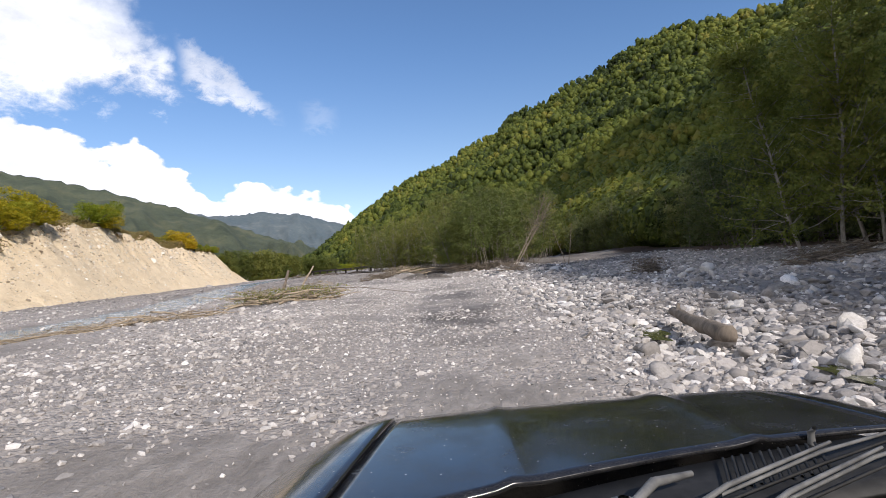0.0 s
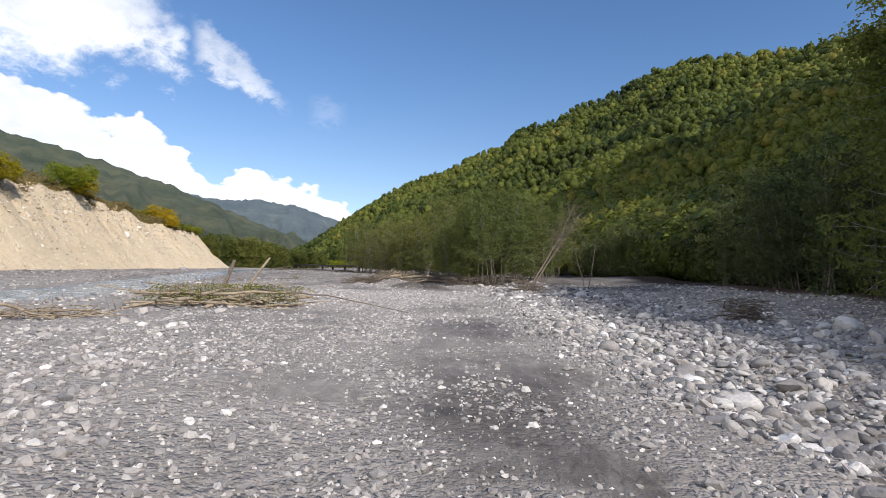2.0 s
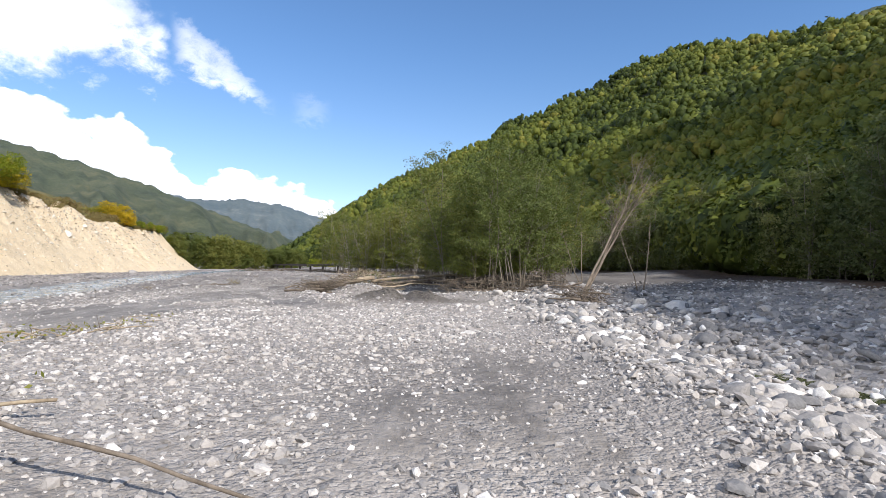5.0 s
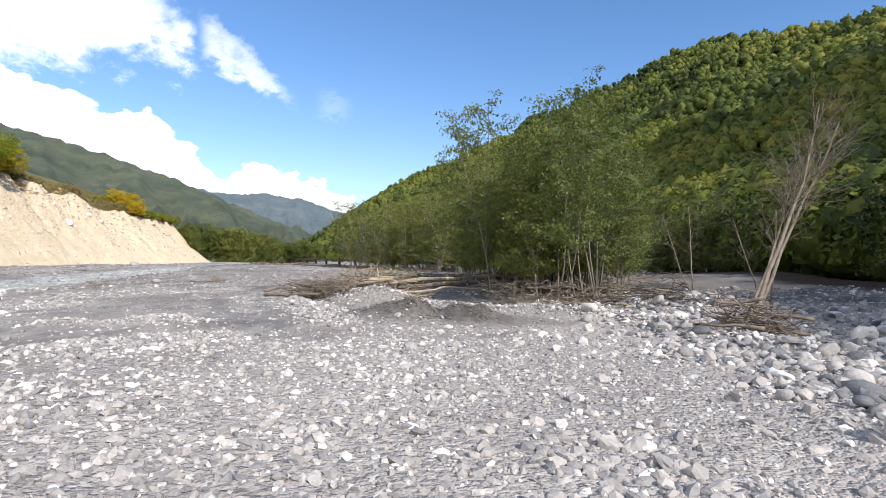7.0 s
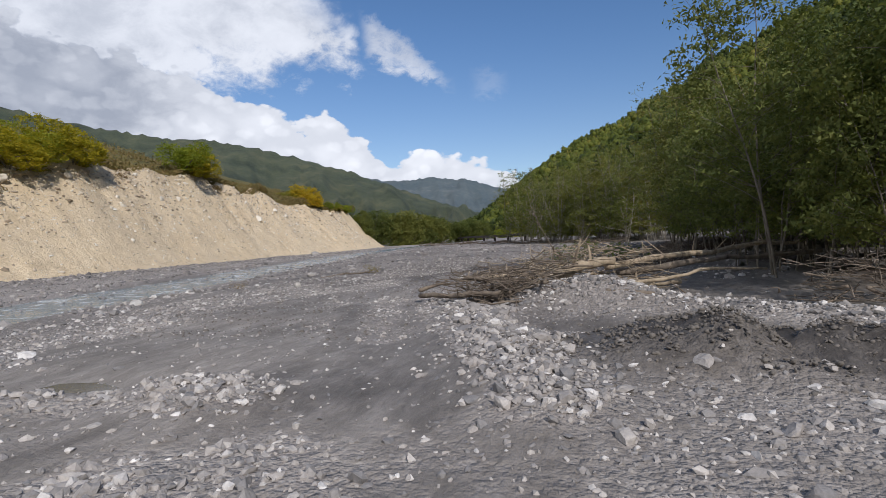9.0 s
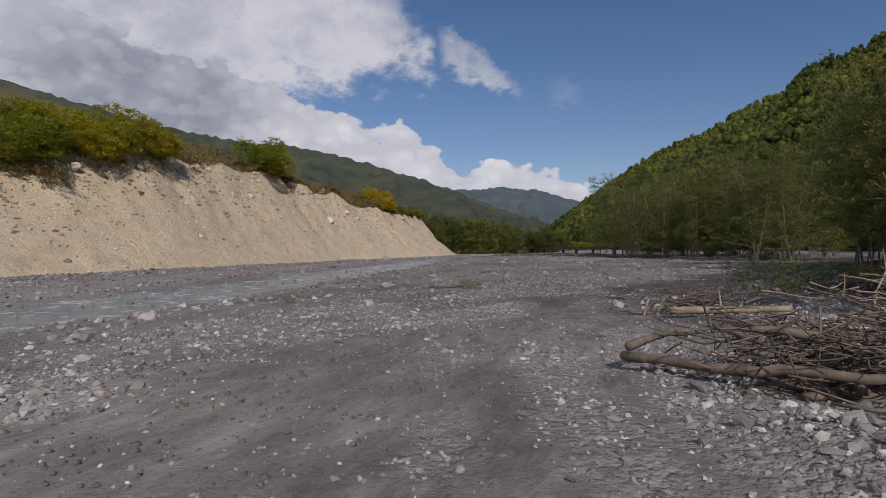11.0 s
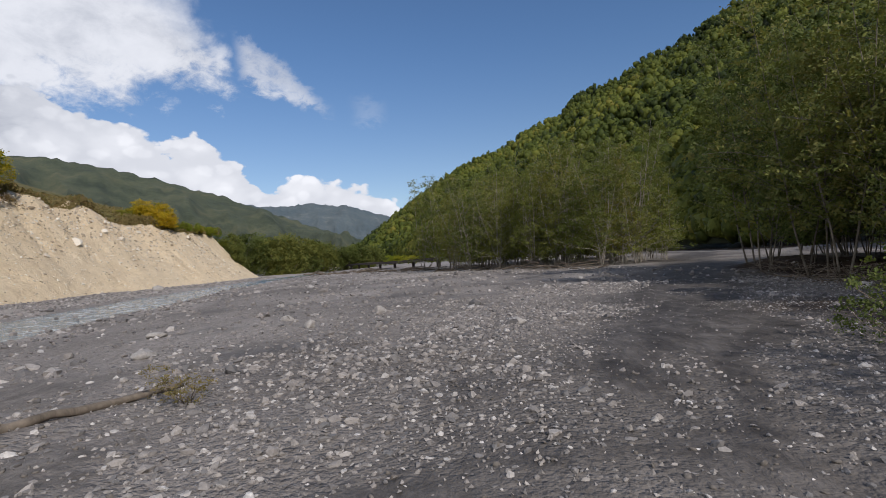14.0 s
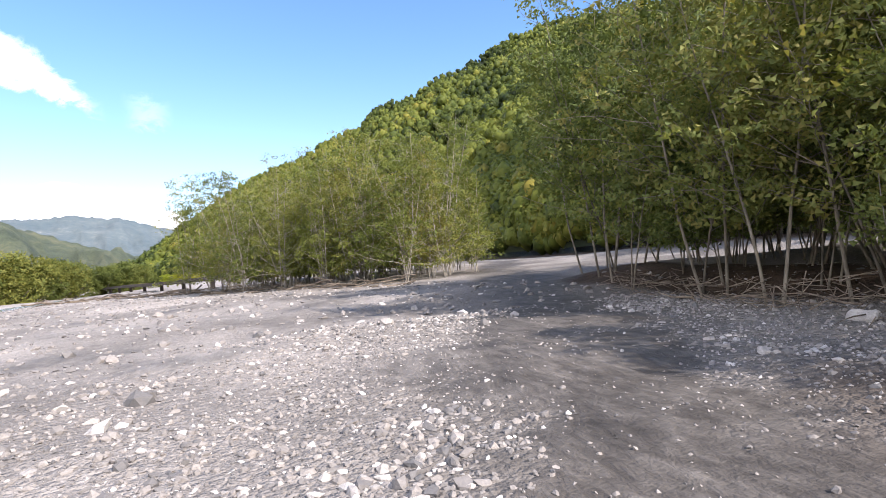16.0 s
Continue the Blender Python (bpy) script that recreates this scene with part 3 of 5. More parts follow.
def pool(name, cx, cy, rx, ry, turn, z, mat, label):
    a = np.linspace(0, 2 * math.pi, 40, endpoint=False)
    rings = [0.0001, 0.5, 0.8, 1.0]
    z = float(height(cx, cy)) + z
    wob = 1 + 0.28 * vnoise(np.cos(a) * 3 + cx, np.sin(a) * 3 + cy, 1.1, 6)
    pts_ = []
    for r in rings:
        u, v = rx * r * wob * np.cos(a), ry * r * wob * np.sin(a)
        c, s = math.cos(radians(turn)), math.sin(radians(turn))
        pts_.append(np.stack([cx + c * u - s * v, cy + s * u + c * v, np.full(40, z)], 1))
    n = 40
    f = [(r * n + k, r * n + n * 0 + (k + 1) % n, (r + 1) * n + (k + 1) % n, (r + 1) * n + k) for r in range(3) for k in range(n)]
    tagged(new(name, mesh(name, np.concatenate(pts_), np.array(f)[:, ::-1], mat)), label, "puddle", kind="structure")


# ---- the eroded bank ----
BANK_TOP = [(-60, 6.0), (0, 7.0), (40, 8.5), (70, 9.0), (80, 9.8), (86, 11.4), (90, 12.6), (102, 16.2), (112, 16.0), (125, 16.0), (139, 15.5), (152, 14.0), (166, 12.8), (180, 11.8), (193, 12.2), (206, 12.6), (210, 10.0), (216, 3.0), (223, 0.5)]


def bank_point(y, u):
    """u 0 at the foot, 1 at the edge, above 1 on the slope behind."""
    foot = along(FOOT, y)
    rise = np.interp(y, [p[0] for p in BANK_TOP], [p[1] for p in BANK_TOP])
    edge = 1 + 0.06 * vnoise(y, 0 * y, 6.0, 2) + 0.03 * vnoise(y, 0 * y, 1.8, 12)
    inside = np.clip(u, 0, 1)
    x = foot - 14.0 * inside**0.9 - 75.0 * np.clip(u - 1, 0, None)
    z = -0.9 + (rise * edge + 0.9) * (0.8 * inside + 0.2 * inside**2.0) + 24.0 * np.clip(u - 1, 0, None)
    gul = fractal(y * 1.0, u * 18.0, 9.0, 17, 5)
    mid = np.sin(np.clip(u, 0, 1) * math.pi)
    x = x + 0.34 * gul * mid + 0.16 * fractal(y, u * 20, 1.6, 40, 3) * (u > 0.03) * (u < 1.02)
    z = z + 0.55 * fractal(y, u * 22, 5.0, 31, 3) * (u > 1.0)
    return x, z


def build_bank():
    ys = np.arange(-60, 224, 0.7)
    us = np.concatenate([np.linspace(-0.05, 1, 46), np.linspace(1.03, 2.2, 16)])
    gy, gu = np.meshgrid(ys, us, indexing="ij")
    x, z = bank_point(gy.ravel(), gu.ravel())
    n_face = 45
    f = grid_faces(len(ys), len(us))
    me = mesh("bank", np.stack([x, gy.ravel(), z], 1), f[:, ::-1], M_BANK)
    me.materials.append(M_TURF)
    col = np.tile(np.arange(len(us) - 1), len(ys) - 1)
    me.polygons.foreach_set("material_index", (col >= n_face + 1).astype(np.int32))
    tagged(new("bank", me), "steep eroded bank of pale sandy earth and stones", "river bank", kind="structure")


M_TURF = noisy_material("rough_turf", 0.3, [(0.3, (0.06, 0.075, 0.025)), (0.55, (0.13, 0.11, 0.045)), (0.75, (0.20, 0.15, 0.065))], 0.3, 2.0)
build_bank()


# ---- hills ----
SKYLINE = [(-75, 24), (-60, 24), (-50, 20.4), (-43, 19.8), (-37, 19.7), (-33, 19.7), (-30, 20), (-26, 20), (-22, 19), (-19, 17.5), (-15.2, 16.4), (-13.5, 15.4), (-9.2, 14.3), (-7.6, 12.7), (-3.9, 11.4), (-1.7, 9.9), (1.6, 9.1), (5.3, 7.3), (7, 6.2), (10, 4.5), (12.0, 3.1), (14.2, 1.4), (15.5, 0.3)]
TOE = [(-75, 42), (-60, 46), (-40, 58), (-28, 80), (-17, 130), (-5, 205), (5, 310), (13, 480), (16, 560)]
CREST = [(-75, 330), (-40, 480), (-28, 600), (-10, 760), (5, 850), (16, 1000)]
HUB = (-5.0, 40.0)


def hill_point(a, u):
    a, u = np.asarray(a, float), np.asarray(u, float)
    r0, r1 = np.interp(a, *zip(*TOE)), np.interp(a, *zip(*CREST))
    e = np.interp(a, *zip(*SKYLINE))
    r = r0 + (r1 - r0) * u**1.5
    lim = np.clip(u, 0, 1)
    el_ = (e - 0.35 + 0.75 * np.clip((e - 3) / 8, 0, 1)) * lim**0.62
    z = r * np.tan(np.radians(el_)) + 1.0
    z = z - np.clip(u - 1, 0, None) * 260
    x, y = HUB[0] - r * np.sin(np.radians(a)), HUB[1] + r * np.cos(np.radians(a))
    z = z + 13.0 * fractal(x, y, 85.0, 51, 3) * np.sin(np.clip(u, 0, 1) * math.pi) * np.clip(r / 250, 0, 1)
    return x, y, z


def build_hill():
    aa, uu = np.linspace(-75, 15.5, 140), np.linspace(0, 1.25, 60)
    ga, gu = np.meshgrid(aa, uu, indexing="ij")
    x, y, z = hill_point(ga.ravel(), gu.ravel())
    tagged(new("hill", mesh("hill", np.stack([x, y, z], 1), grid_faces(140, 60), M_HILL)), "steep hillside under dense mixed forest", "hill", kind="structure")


build_hill()


def ridge(name, profile, r_foot, r_top, mat, label, rough):
    aa, uu = np.linspace(profile[0][0], profile[-1][0], 220), np.linspace(0, 1.15, 40)
    ga, gu = np.meshgrid(aa, uu, indexing="ij")
    a, u = ga.ravel(), gu.ravel()
    e = np.interp(a, *zip(*profile))
    r = r_foot + (r_top - r_foot) * u
    z = r * np.tan(np.radians(e)) * np.clip(u, 0, 1) ** 0.75 - np.clip(u - 1, 0, None) * 900 - 3
    x, y = HUB[0] - r * np.sin(np.radians(a)), HUB[1] + r * np.cos(np.radians(a))
    z = z + rough * fractal(a * 12, u * 60, 22.0, 71, 5) * np.sin(np.clip(u, 0, 1) * math.pi) + 0.15 * rough * fractal(a * 12, u * 60, 4.0, 77, 3)
    tagged(new(name, mesh(name, np.stack([x, y, z], 1), grid_faces(220, 40), mat)), label, "mountain", kind="structure")


ridge("ridge", [(6, 0.6), (11, 1.6), (14, 2.8), (18, 4.2), (22, 5.7), (24.5, 6.7), (26, 7.3), (32, 9.1), (36, 10.0), (40, 10.7), (44, 10.8), (49.5, 11.5), (55, 12.5), (66, 14.9), (80, 15.5), (95, 14)], 420, 1500, M_RIDGE, "long green wooded ridge above the valley", 26)
ridge("high_ridge", [(-70, 26), (-50, 22.6), (-43, 21.2), (-40, 20.8), (-37, 19.8), (-34, 18.5), (-30, 15)], 560, 1150, M_RIDGE, "higher wooded ridge behind the hill", 20)
ridge("far_mountain", [(-6, 1.0), (2, 2.4), (8, 4.1), (10, 4.7), (12, 5.2), (14.5, 6.1), (16, 6.1), (18.3, 6.5), (20, 6.2), (23, 6.3), (26, 6.9), (30, 7.4), (36, 7.6)], 1700, 3300, M_FAR_HAZE, "distant mountain with pale cliffs, haze painted in blue-grey", 30)


def shade_mountain():
    """An unseen valley side added behind the start to shade forest edge and hill."""
    to_sun = np.array((math.sin(radians(SUN_AZ)), math.cos(radians(SUN_AZ))))
    across = np.array((-to_sun[1], to_sun[0]))
    p, q = np.linspace(-420, 420, 90), np.linspace(-1, 1.6, 40)
    gp, gq = (a.ravel() for a in np.meshgrid(p, q, indexing="ij"))
    # crest heights set by where its shadow should end
    crest = np.interp(gp, [-420, -200, -50, 0, 14, 23, 32, 41, 48, 75, 90, 106, 122, 135, 150, 180, 220, 300, 420], [40, 80, 138, 174, 187, 196, 205, 213, 217, 219, 236, 250, 260, 284, 308, 330, 341, 346, 346])
    s_ = 250 + np.where(gq < 0, 170, 260) * gq
    z = crest * (1 - np.abs(np.clip(gq, -1, 1)) ** 1.15) - 3 + (1.2 + 7.0 * smooth(gp, 140, 200)) * fractal(gp, s_, 9.0, 90, 3) * (np.abs(gq) < 0.9)
    xy = s_[:, None] * to_sun + gp[:, None] * across
    tagged(new("mountain", mesh("mountain", np.c_[xy, z], grid_faces(90, 40), M_HILL)), "unseen wooded mountain added on the sunward side to cast shade", "mountain", kind="structure")


shade_mountain()

# ---- stones ----
def ico(sub):
    bm = bmesh.new()
    bmesh.ops.create_icosphere(bm, subdivisions=sub, radius=1.0)
    v = np.array([p.co[:] for p in bm.verts])
    f = np.array([[p.index for p in q.verts] for q in bm.faces])
    bm.free()
    return v, f


def stone_shapes(sub, count, seed):
    v, f = ico(sub)
    rng = np.random.default_rng(seed)
    out = []
    for _ in range(count):
        w = v.copy()
        for _k in range(7):
            d = rng.normal(size=3)
            d /= np.linalg.norm(d)
            over = np.clip(w @ d - rng.uniform(0.35, 0.85), 0, None)
            w -= over[:, None] * d
        w *= rng.uniform(0.6, 1.35, 3) * (1, 1, 0.68)
        w += 0.04 * rng.normal(size=w.shape)
        out.append(w)
    return np.array(out), f


def scatter_stones(name, x, y, z, size, sub, mat, label, seed, sink=0.25, tilt=0.35, is_smooth=False):
    shapes, f = stone_shapes(sub, 40, seed) if sub else pebble_shapes(seed)
    rng = np.random.default_rng(seed + 1)
    n = len(x)
    pick = shapes[rng.integers(0, len(shapes), n)]
    a, b = rng.uniform(0, 2 * math.pi, n), rng.normal(0, tilt, n)
    ca, sa, cb, sb = np.cos(a), np.sin(a), np.cos(b), np.sin(b)
    px, py, pz = pick[..., 0], pick[..., 1], pick[..., 2]
    py, pz = py * cb[:, None] - pz * sb[:, None], py * sb[:, None] + pz * cb[:, None]
    px, py = px * ca[:, None] - py * sa[:, None], px * sa[:, None] + py * ca[:, None]
    v = np.stack([px, py, pz], 2) * size[:, None, None]
    v += np.stack([x, y, z + size * (0.42 - sink - 0.22 * rng.random(n))], 1)[:, None, :]
    faces = (f[None] + (np.arange(n) * shapes.shape[1])[:, None, None]).reshape(-1, 3)
    ob = new(name, mesh(name, v.reshape(-1, 3), faces, mat, is_smooth))
    return tagged(ob, label, "stones", kind="stuff")


def pebble_shapes(seed):
    """Small angular stones of eight faces."""
    rng = np.random.default_rng(seed)
    v = np.array([(1, 0, 0), (0, 1, 0), (-1, 0, 0), (0, -1, 0), (0, 0, 0.95), (0, 0, -0.6)], float)
    f = np.array([(0, 1, 4), (1, 2, 4), (2, 3, 4), (3, 0, 4), (1, 0, 5), (2, 1, 5), (3, 2, 5), (0, 3, 5)])
    return np.array([v * rng.uniform(0.65, 1.35, 3) + rng.normal(0, 0.2, v.shape) for _ in range(16)]), f


def bar_stones():
    rng = np.random.default_rng(11)
    n = 380000
    y = rng.uniform(2.2, 90, n)
    mid = np.interp(y, [p[1] for p in TRACK], [p[0] for p in TRACK])
    x = mid - 1.0 + rng.normal(0, 1, n) * 3.2 + rng.uniform(-6.5, 5.5, n)
    s = silt_of(x, y)
    w = np.clip(1.2 - 1.35 * s, 0.11, 1)
    w *= 1 - 0.25 * smooth(1.7 - np.abs(x - mid), 0, 0.8) * smooth(y, 6, 9)
    w *= np.where(np.abs(x - along(RIVER, y)) < 4.5, 0.1, 1.0)
    w *= 1 - 0.9 * soil_of(x, y)
    w *= 1 - 0.95 * np.exp(-((np.abs(x + 2.1) / 2.2) ** 4) - (np.abs(y - 52.0) / 1.2) ** 4)
    keep = rng.random(n) < w * 0.46
    x, y, mid, s = x[keep], y[keep], mid[keep], s[keep]
    clump = smooth(fractal(x, y, 2.6, 61, 3), -0.1, 0.7)
    size = np.exp(rng.normal(math.log(0.0265), 0.50, len(x)))
    size *= (1 + 0.35 * smooth(np.abs(x - mid), 2, 6)) * (0.85 + 0.5 * clump)
    size *= 1 + 0.9 * smooth(x, 2.2, 3.6) * smooth(60 - y, 0, 6)
    size *= 1 + 0.45 * smooth(y, 30, 36) * smooth(48 - y, 0, 4) * smooth(1.5 - x, 0, 2)
    size *= 1 - 0.35 * smooth(s, 0.35, 0.8)
    size = np.clip(size, 0.014, np.where(x > mid + 1.5, 0.15, 0.10))
    z = height(x, y)
    small, big = size < 0.026, size > 0.105
    mid_ = ~small & ~big
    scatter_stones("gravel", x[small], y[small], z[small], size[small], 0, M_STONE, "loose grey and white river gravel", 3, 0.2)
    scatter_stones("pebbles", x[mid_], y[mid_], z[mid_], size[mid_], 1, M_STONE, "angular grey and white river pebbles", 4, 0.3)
    # the largest beside the track stand as pieces of their own
    rank = np.where(big & (np.abs(x - mid) < 7.5), size, 0)
    alone = np.argsort(-rank, kind="stable")[:300]
    big[alone] = False
    m = 7000
    by = rng.uniform(16, 60, m * 9)
    bx = rng.uniform(-9, 9, m * 9)
    near = np.flatnonzero(rng.random(m * 9) < np.exp(-((bar_distance(bx, by) / 0.7) ** 2)) + 0.25 * smooth(bx, 4.5, 7) * smooth(by, 45, 50))[:m]
    bx, by = bx[near], by[near]
    bs = np.clip(np.exp(rng.normal(math.log(0.050), 0.40, len(bx))), 0.03, 0.13)
    scatter_stones("cobble_ridge", bx, by, height(bx, by), bs, 1, M_STONE, "piled pale river cobbles in low ridges", 12, 0.15)
    shapes, f = stone_shapes(2, 12, 6)
    kinds = [mesh("cobble", w, f, M_COBBLE, False) for w in shapes]
    ground = bpy.data.objects["ground"]
    for k, i in enumerate(alone):
        ob = part("cobble", kinds[k % 12], ground)
        ob.matrix_basis = pose(float(x[i]), float(y[i]), float(z[i] + 0.12 * size[i]), rng.normal(0, 14), rng.normal(0, 14), rng.uniform(0, 360)) @ Matrix.Scale(float(size[i]) * 1.1, 4)
    scatter_stones("cobbles", x[big], y[big], z[big], size[big], 2, M_STONE, "rounded grey and white river cobbles", 5)


bar_stones()


def far_stones():
    rng = np.random.default_rng(14)
    n = 43000
    y = np.r_[rng.uniform(20, 170, 26000), rng.uniform(5, 76, 17000)]
    x = np.r_[along(RIVER, y[:26000]) + rng.uniform(-28, 42, 26000), rng.uniform(5.5, 27, 17000)]
    ok = ((np.abs(x - along(TRACK, y)) > 7) | (x > 5.0) | (y > 87)) & (x > along(FOOT, y) - 1) & (x < 27) & (np.abs(x - along(RIVER, y)) > 3.5)
    ok &= rng.random(n) < np.clip(1.1 - silt_of(x, y), 0.1, 1) * (1 - 0.9 * soil_of(x, y))
    x, y = x[ok], y[ok]
    size = np.clip(np.exp(rng.normal(math.log(0.085), 0.48, len(x))), 0.045, 0.36)
    wet = (x > 4.5) & (y < 24)
    for sel, mat, label in ((wet, M_WET, "damp dark cobbles beyond the side channel"), (~wet, M_STONE, "scattered grey river cobbles beyond the track")):
        scatter_stones("far_cobbles", x[sel], y[sel], height(x[sel], y[sel]), size[sel], 1, mat, label, 8)


far_stones()


def side_cobbles():
    """The washed side channel: large rounded cobbles lying close together."""
    rng = np.random.default_rng(23)
    n = 9000
    y = rng.uniform(3, 60, n)
    x = 2.3 + rng.gamma(2.2, 2.4, n)
    w = smooth(x - along(TRACK, y), 1.9, 3.0) * smooth(17 - x, 0, 6) * np.interp(y, [3, 12, 20, 46, 60], [0.45, 0.55, 1.0, 1.0, 0.4])
    w = w * (0.45 + 0.55 * smooth(fractal(x, y, 2.2, 27, 3), -0.4, 0.3)) * (1 - 0.85 * soil_of(x, y))
    ok = rng.random(n) < w
    x, y = x[ok], y[ok]
    size = np.clip(np.exp(rng.normal(math.log(0.092), 0.45, len(x))), 0.05, 0.28)
    wet = y < 17 + 2.0 * vnoise(x, y, 3.0, 29)
    for sel, mat, label in ((wet, M_WET, "damp dark grey cobbles in the side channel"), (~wet, M_WASHED, "large rounded grey and white cobbles lying close together")):
        scatter_stones("side_cobbles", x[sel], y[sel], height(x[sel], y[sel]), size[sel], 2, mat, label, 24, 0.12, 0.35, True)


side_cobbles()


def silt_clods():
    """Lumps of churned silt on the mound beside the track and over the late silt."""
    rng = np.random.default_rng(27)
    x = np.r_[rng.normal(-2.1, 1.5, 2600), rng.uniform(-20, -4, 7000)]
    y = np.r_[rng.normal(52.0, 0.75, 2600), rng.uniform(53, 72, 7000)]
    ok = np.r_[np.ones(2600, bool), rng.random(7000) < silt_of(x[2600:], y[2600:])]
    x, y = x[ok], y[ok]
    size = np.clip(np.exp(rng.normal(math.log(0.026), 0.4, len(x))), 0.012, 0.055)
    scatter_stones("silt_clods", x, y, height(x, y), size, 1, M_CLOD, "dark lumps of churned silt", 28, 0.2, 0.5, True)


silt_clods()


def foot_stones():
    rng = np.random.default_rng(16)
    n = 9000
    y = rng.uniform(55, 195, n)
    x = along(FOOT, y) + rng.uniform(-0.5, 9.0, n)
    ok = np.abs(x - along(RIVER, y)) > 4.2
    x, y = x[ok], y[ok]
    size = np.clip(np.exp(rng.normal(math.log(0.12), 0.45, len(x))), 0.06, 0.5)
    scatter_stones("foot_cobbles", x, y, height(x, y), size, 1, M_STONE, "grey cobbles along the foot of the bank", 18)


foot_stones()


def river_stones():
    """Cobbles in the shallow water and along its edges."""
    rng = np.random.default_rng(17)
    n = 2400
    y = rng.uniform(30, 175, n)
    off = rng.normal(0, 1, n)
    off = np.where(rng.random(n) < 0.3, off * 3.0, np.sign(off) * (5.0 + np.abs(off) * 1.5))
    x = along(RIVER, y) + off
    size = np.clip(np.exp(rng.normal(math.log(0.11), 0.4, n)), 0.06, 0.26)
    scatter_stones("river_stones", x, y, np.maximum(height(x, y), -0.70), size, 1, M_STONE, "grey cobbles in and beside the shallow river", 19)


river_stones()


def bank_stones():
    rng = np.random.default_rng(15)
    n = 8000
    y, u = rng.uniform(50, 196, n), rng.uniform(0.0, 1, n) ** np.where(rng.random(n) < 0.75, 0.45, 3.0)
    x, z = bank_point(y, u)
    size = np.clip(np.exp(rng.normal(math.log(0.15), 0.5, n)), 0.07, 0.8) * (0.65 + 0.6 * u)
    scatter_stones("bank_stones", x, y, z, size, 1, M_SCREE, "pale stones sticking out of the sandy bank", 9, 0.5)


bank_stones()


# ---- trees ----
def tube(path, radii, sides=5):
    path, radii = np.asarray(path, float), np.asarray(radii, float)
    d = np.gradient(path, axis=0)
    d /= np.linalg.norm(d, axis=1)[:, None] + 1e-9
    ref = np.where(np.abs(d[:, 2:3]) > 0.9, (1.0, 0.0, 0.0), (0.0, 0.0, 1.0))
    u = np.cross(d, ref)
    u /= np.linalg.norm(u, axis=1)[:, None] + 1e-9
    w = np.cross(d, u)
    a = np.linspace(0, 2 * math.pi, sides, endpoint=False)
    v = path[:, None, :] + radii[:, None, None] * (np.cos(a)[None, :, None] * u[:, None, :] + np.sin(a)[None, :, None] * w[:, None, :])
    k = len(path)
    f = [(i * sides + j, i * sides + (j + 1) % sides, (i + 1) * sides + (j + 1) % sides, (i + 1) * sides + j) for i in range(k - 1) for j in range(sides)]
    return v.reshape(-1, 3), np.array(f)


def join(bits):
    vs, fs, at = [], [], 0
    for v, f in bits:
        vs.append(v)
        fs.append(f + at)
        at += len(v)
    return np.concatenate(vs), np.concatenate(fs)


def leaves(points, size, rng, droop=0.3, simple=False, facing=None):
    """Leaf blades at the points; facing: the way each one's upper side looks, roughly."""
    n = len(points)
    if facing is None:
        a = rng.normal(size=(n, 3))
        a[:, 2] -= droop
        a /= np.linalg.norm(a, axis=1)[:, None]
        b = np.cross(a, rng.normal(size=(n, 3)))
    else:
        up_ = facing + rng.normal(0, 0.45, (n, 3))
        a = np.cross(up_, rng.normal(size=(n, 3)))
        a /= np.linalg.norm(a, axis=1)[:, None]
        b = np.cross(up_, a)
    b /= np.linalg.norm(b, axis=1)[:, None]
    s = size * rng.uniform(0.65, 1.3, n)[:, None]
    p = np.asarray(points)
    if simple:
        v = np.stack([p - a * s * 0.5 + b * s * 0.34, p + a * s * 0.6, p - a * s * 0.5 - b * s * 0.34], 1).reshape(-1, 3)
        return v, np.arange(3 * n).reshape(-1, 3)
    v = np.stack([p - a * s * 0.5, p + b * s * 0.36, p + a * s * 0.55, p - b * s * 0.36], 1).reshape(-1, 3)
    return v, np.arange(4 * n).reshape(-1, 4)


def sprays(centres, m, spread, rng):
    """m leaves in small sprays round the centres, those of one spray facing much the same way."""
    which = rng.integers(0, len(centres), m)
    ways = rng.normal(size=(len(centres), 3)) * (0.8, 0.8, 0.5) + (0, 0, 0.7)
    return centres[which] + rng.normal(0, spread, (m, 3)) * (1, 1, 0.6), ways[which]


def wander(start, way, length, steps, bend, rng, rise=0.0):
    p, d = np.array(start, float), np.array(way, float)
    out = [p.copy()]
    for _ in range(steps):
        d = d + rng.normal(0, bend, 3) + (0, 0, rise)
        d /= np.linalg.norm(d)
        p = p + d * length / steps
        out.append(p.copy())
    return np.array(out)


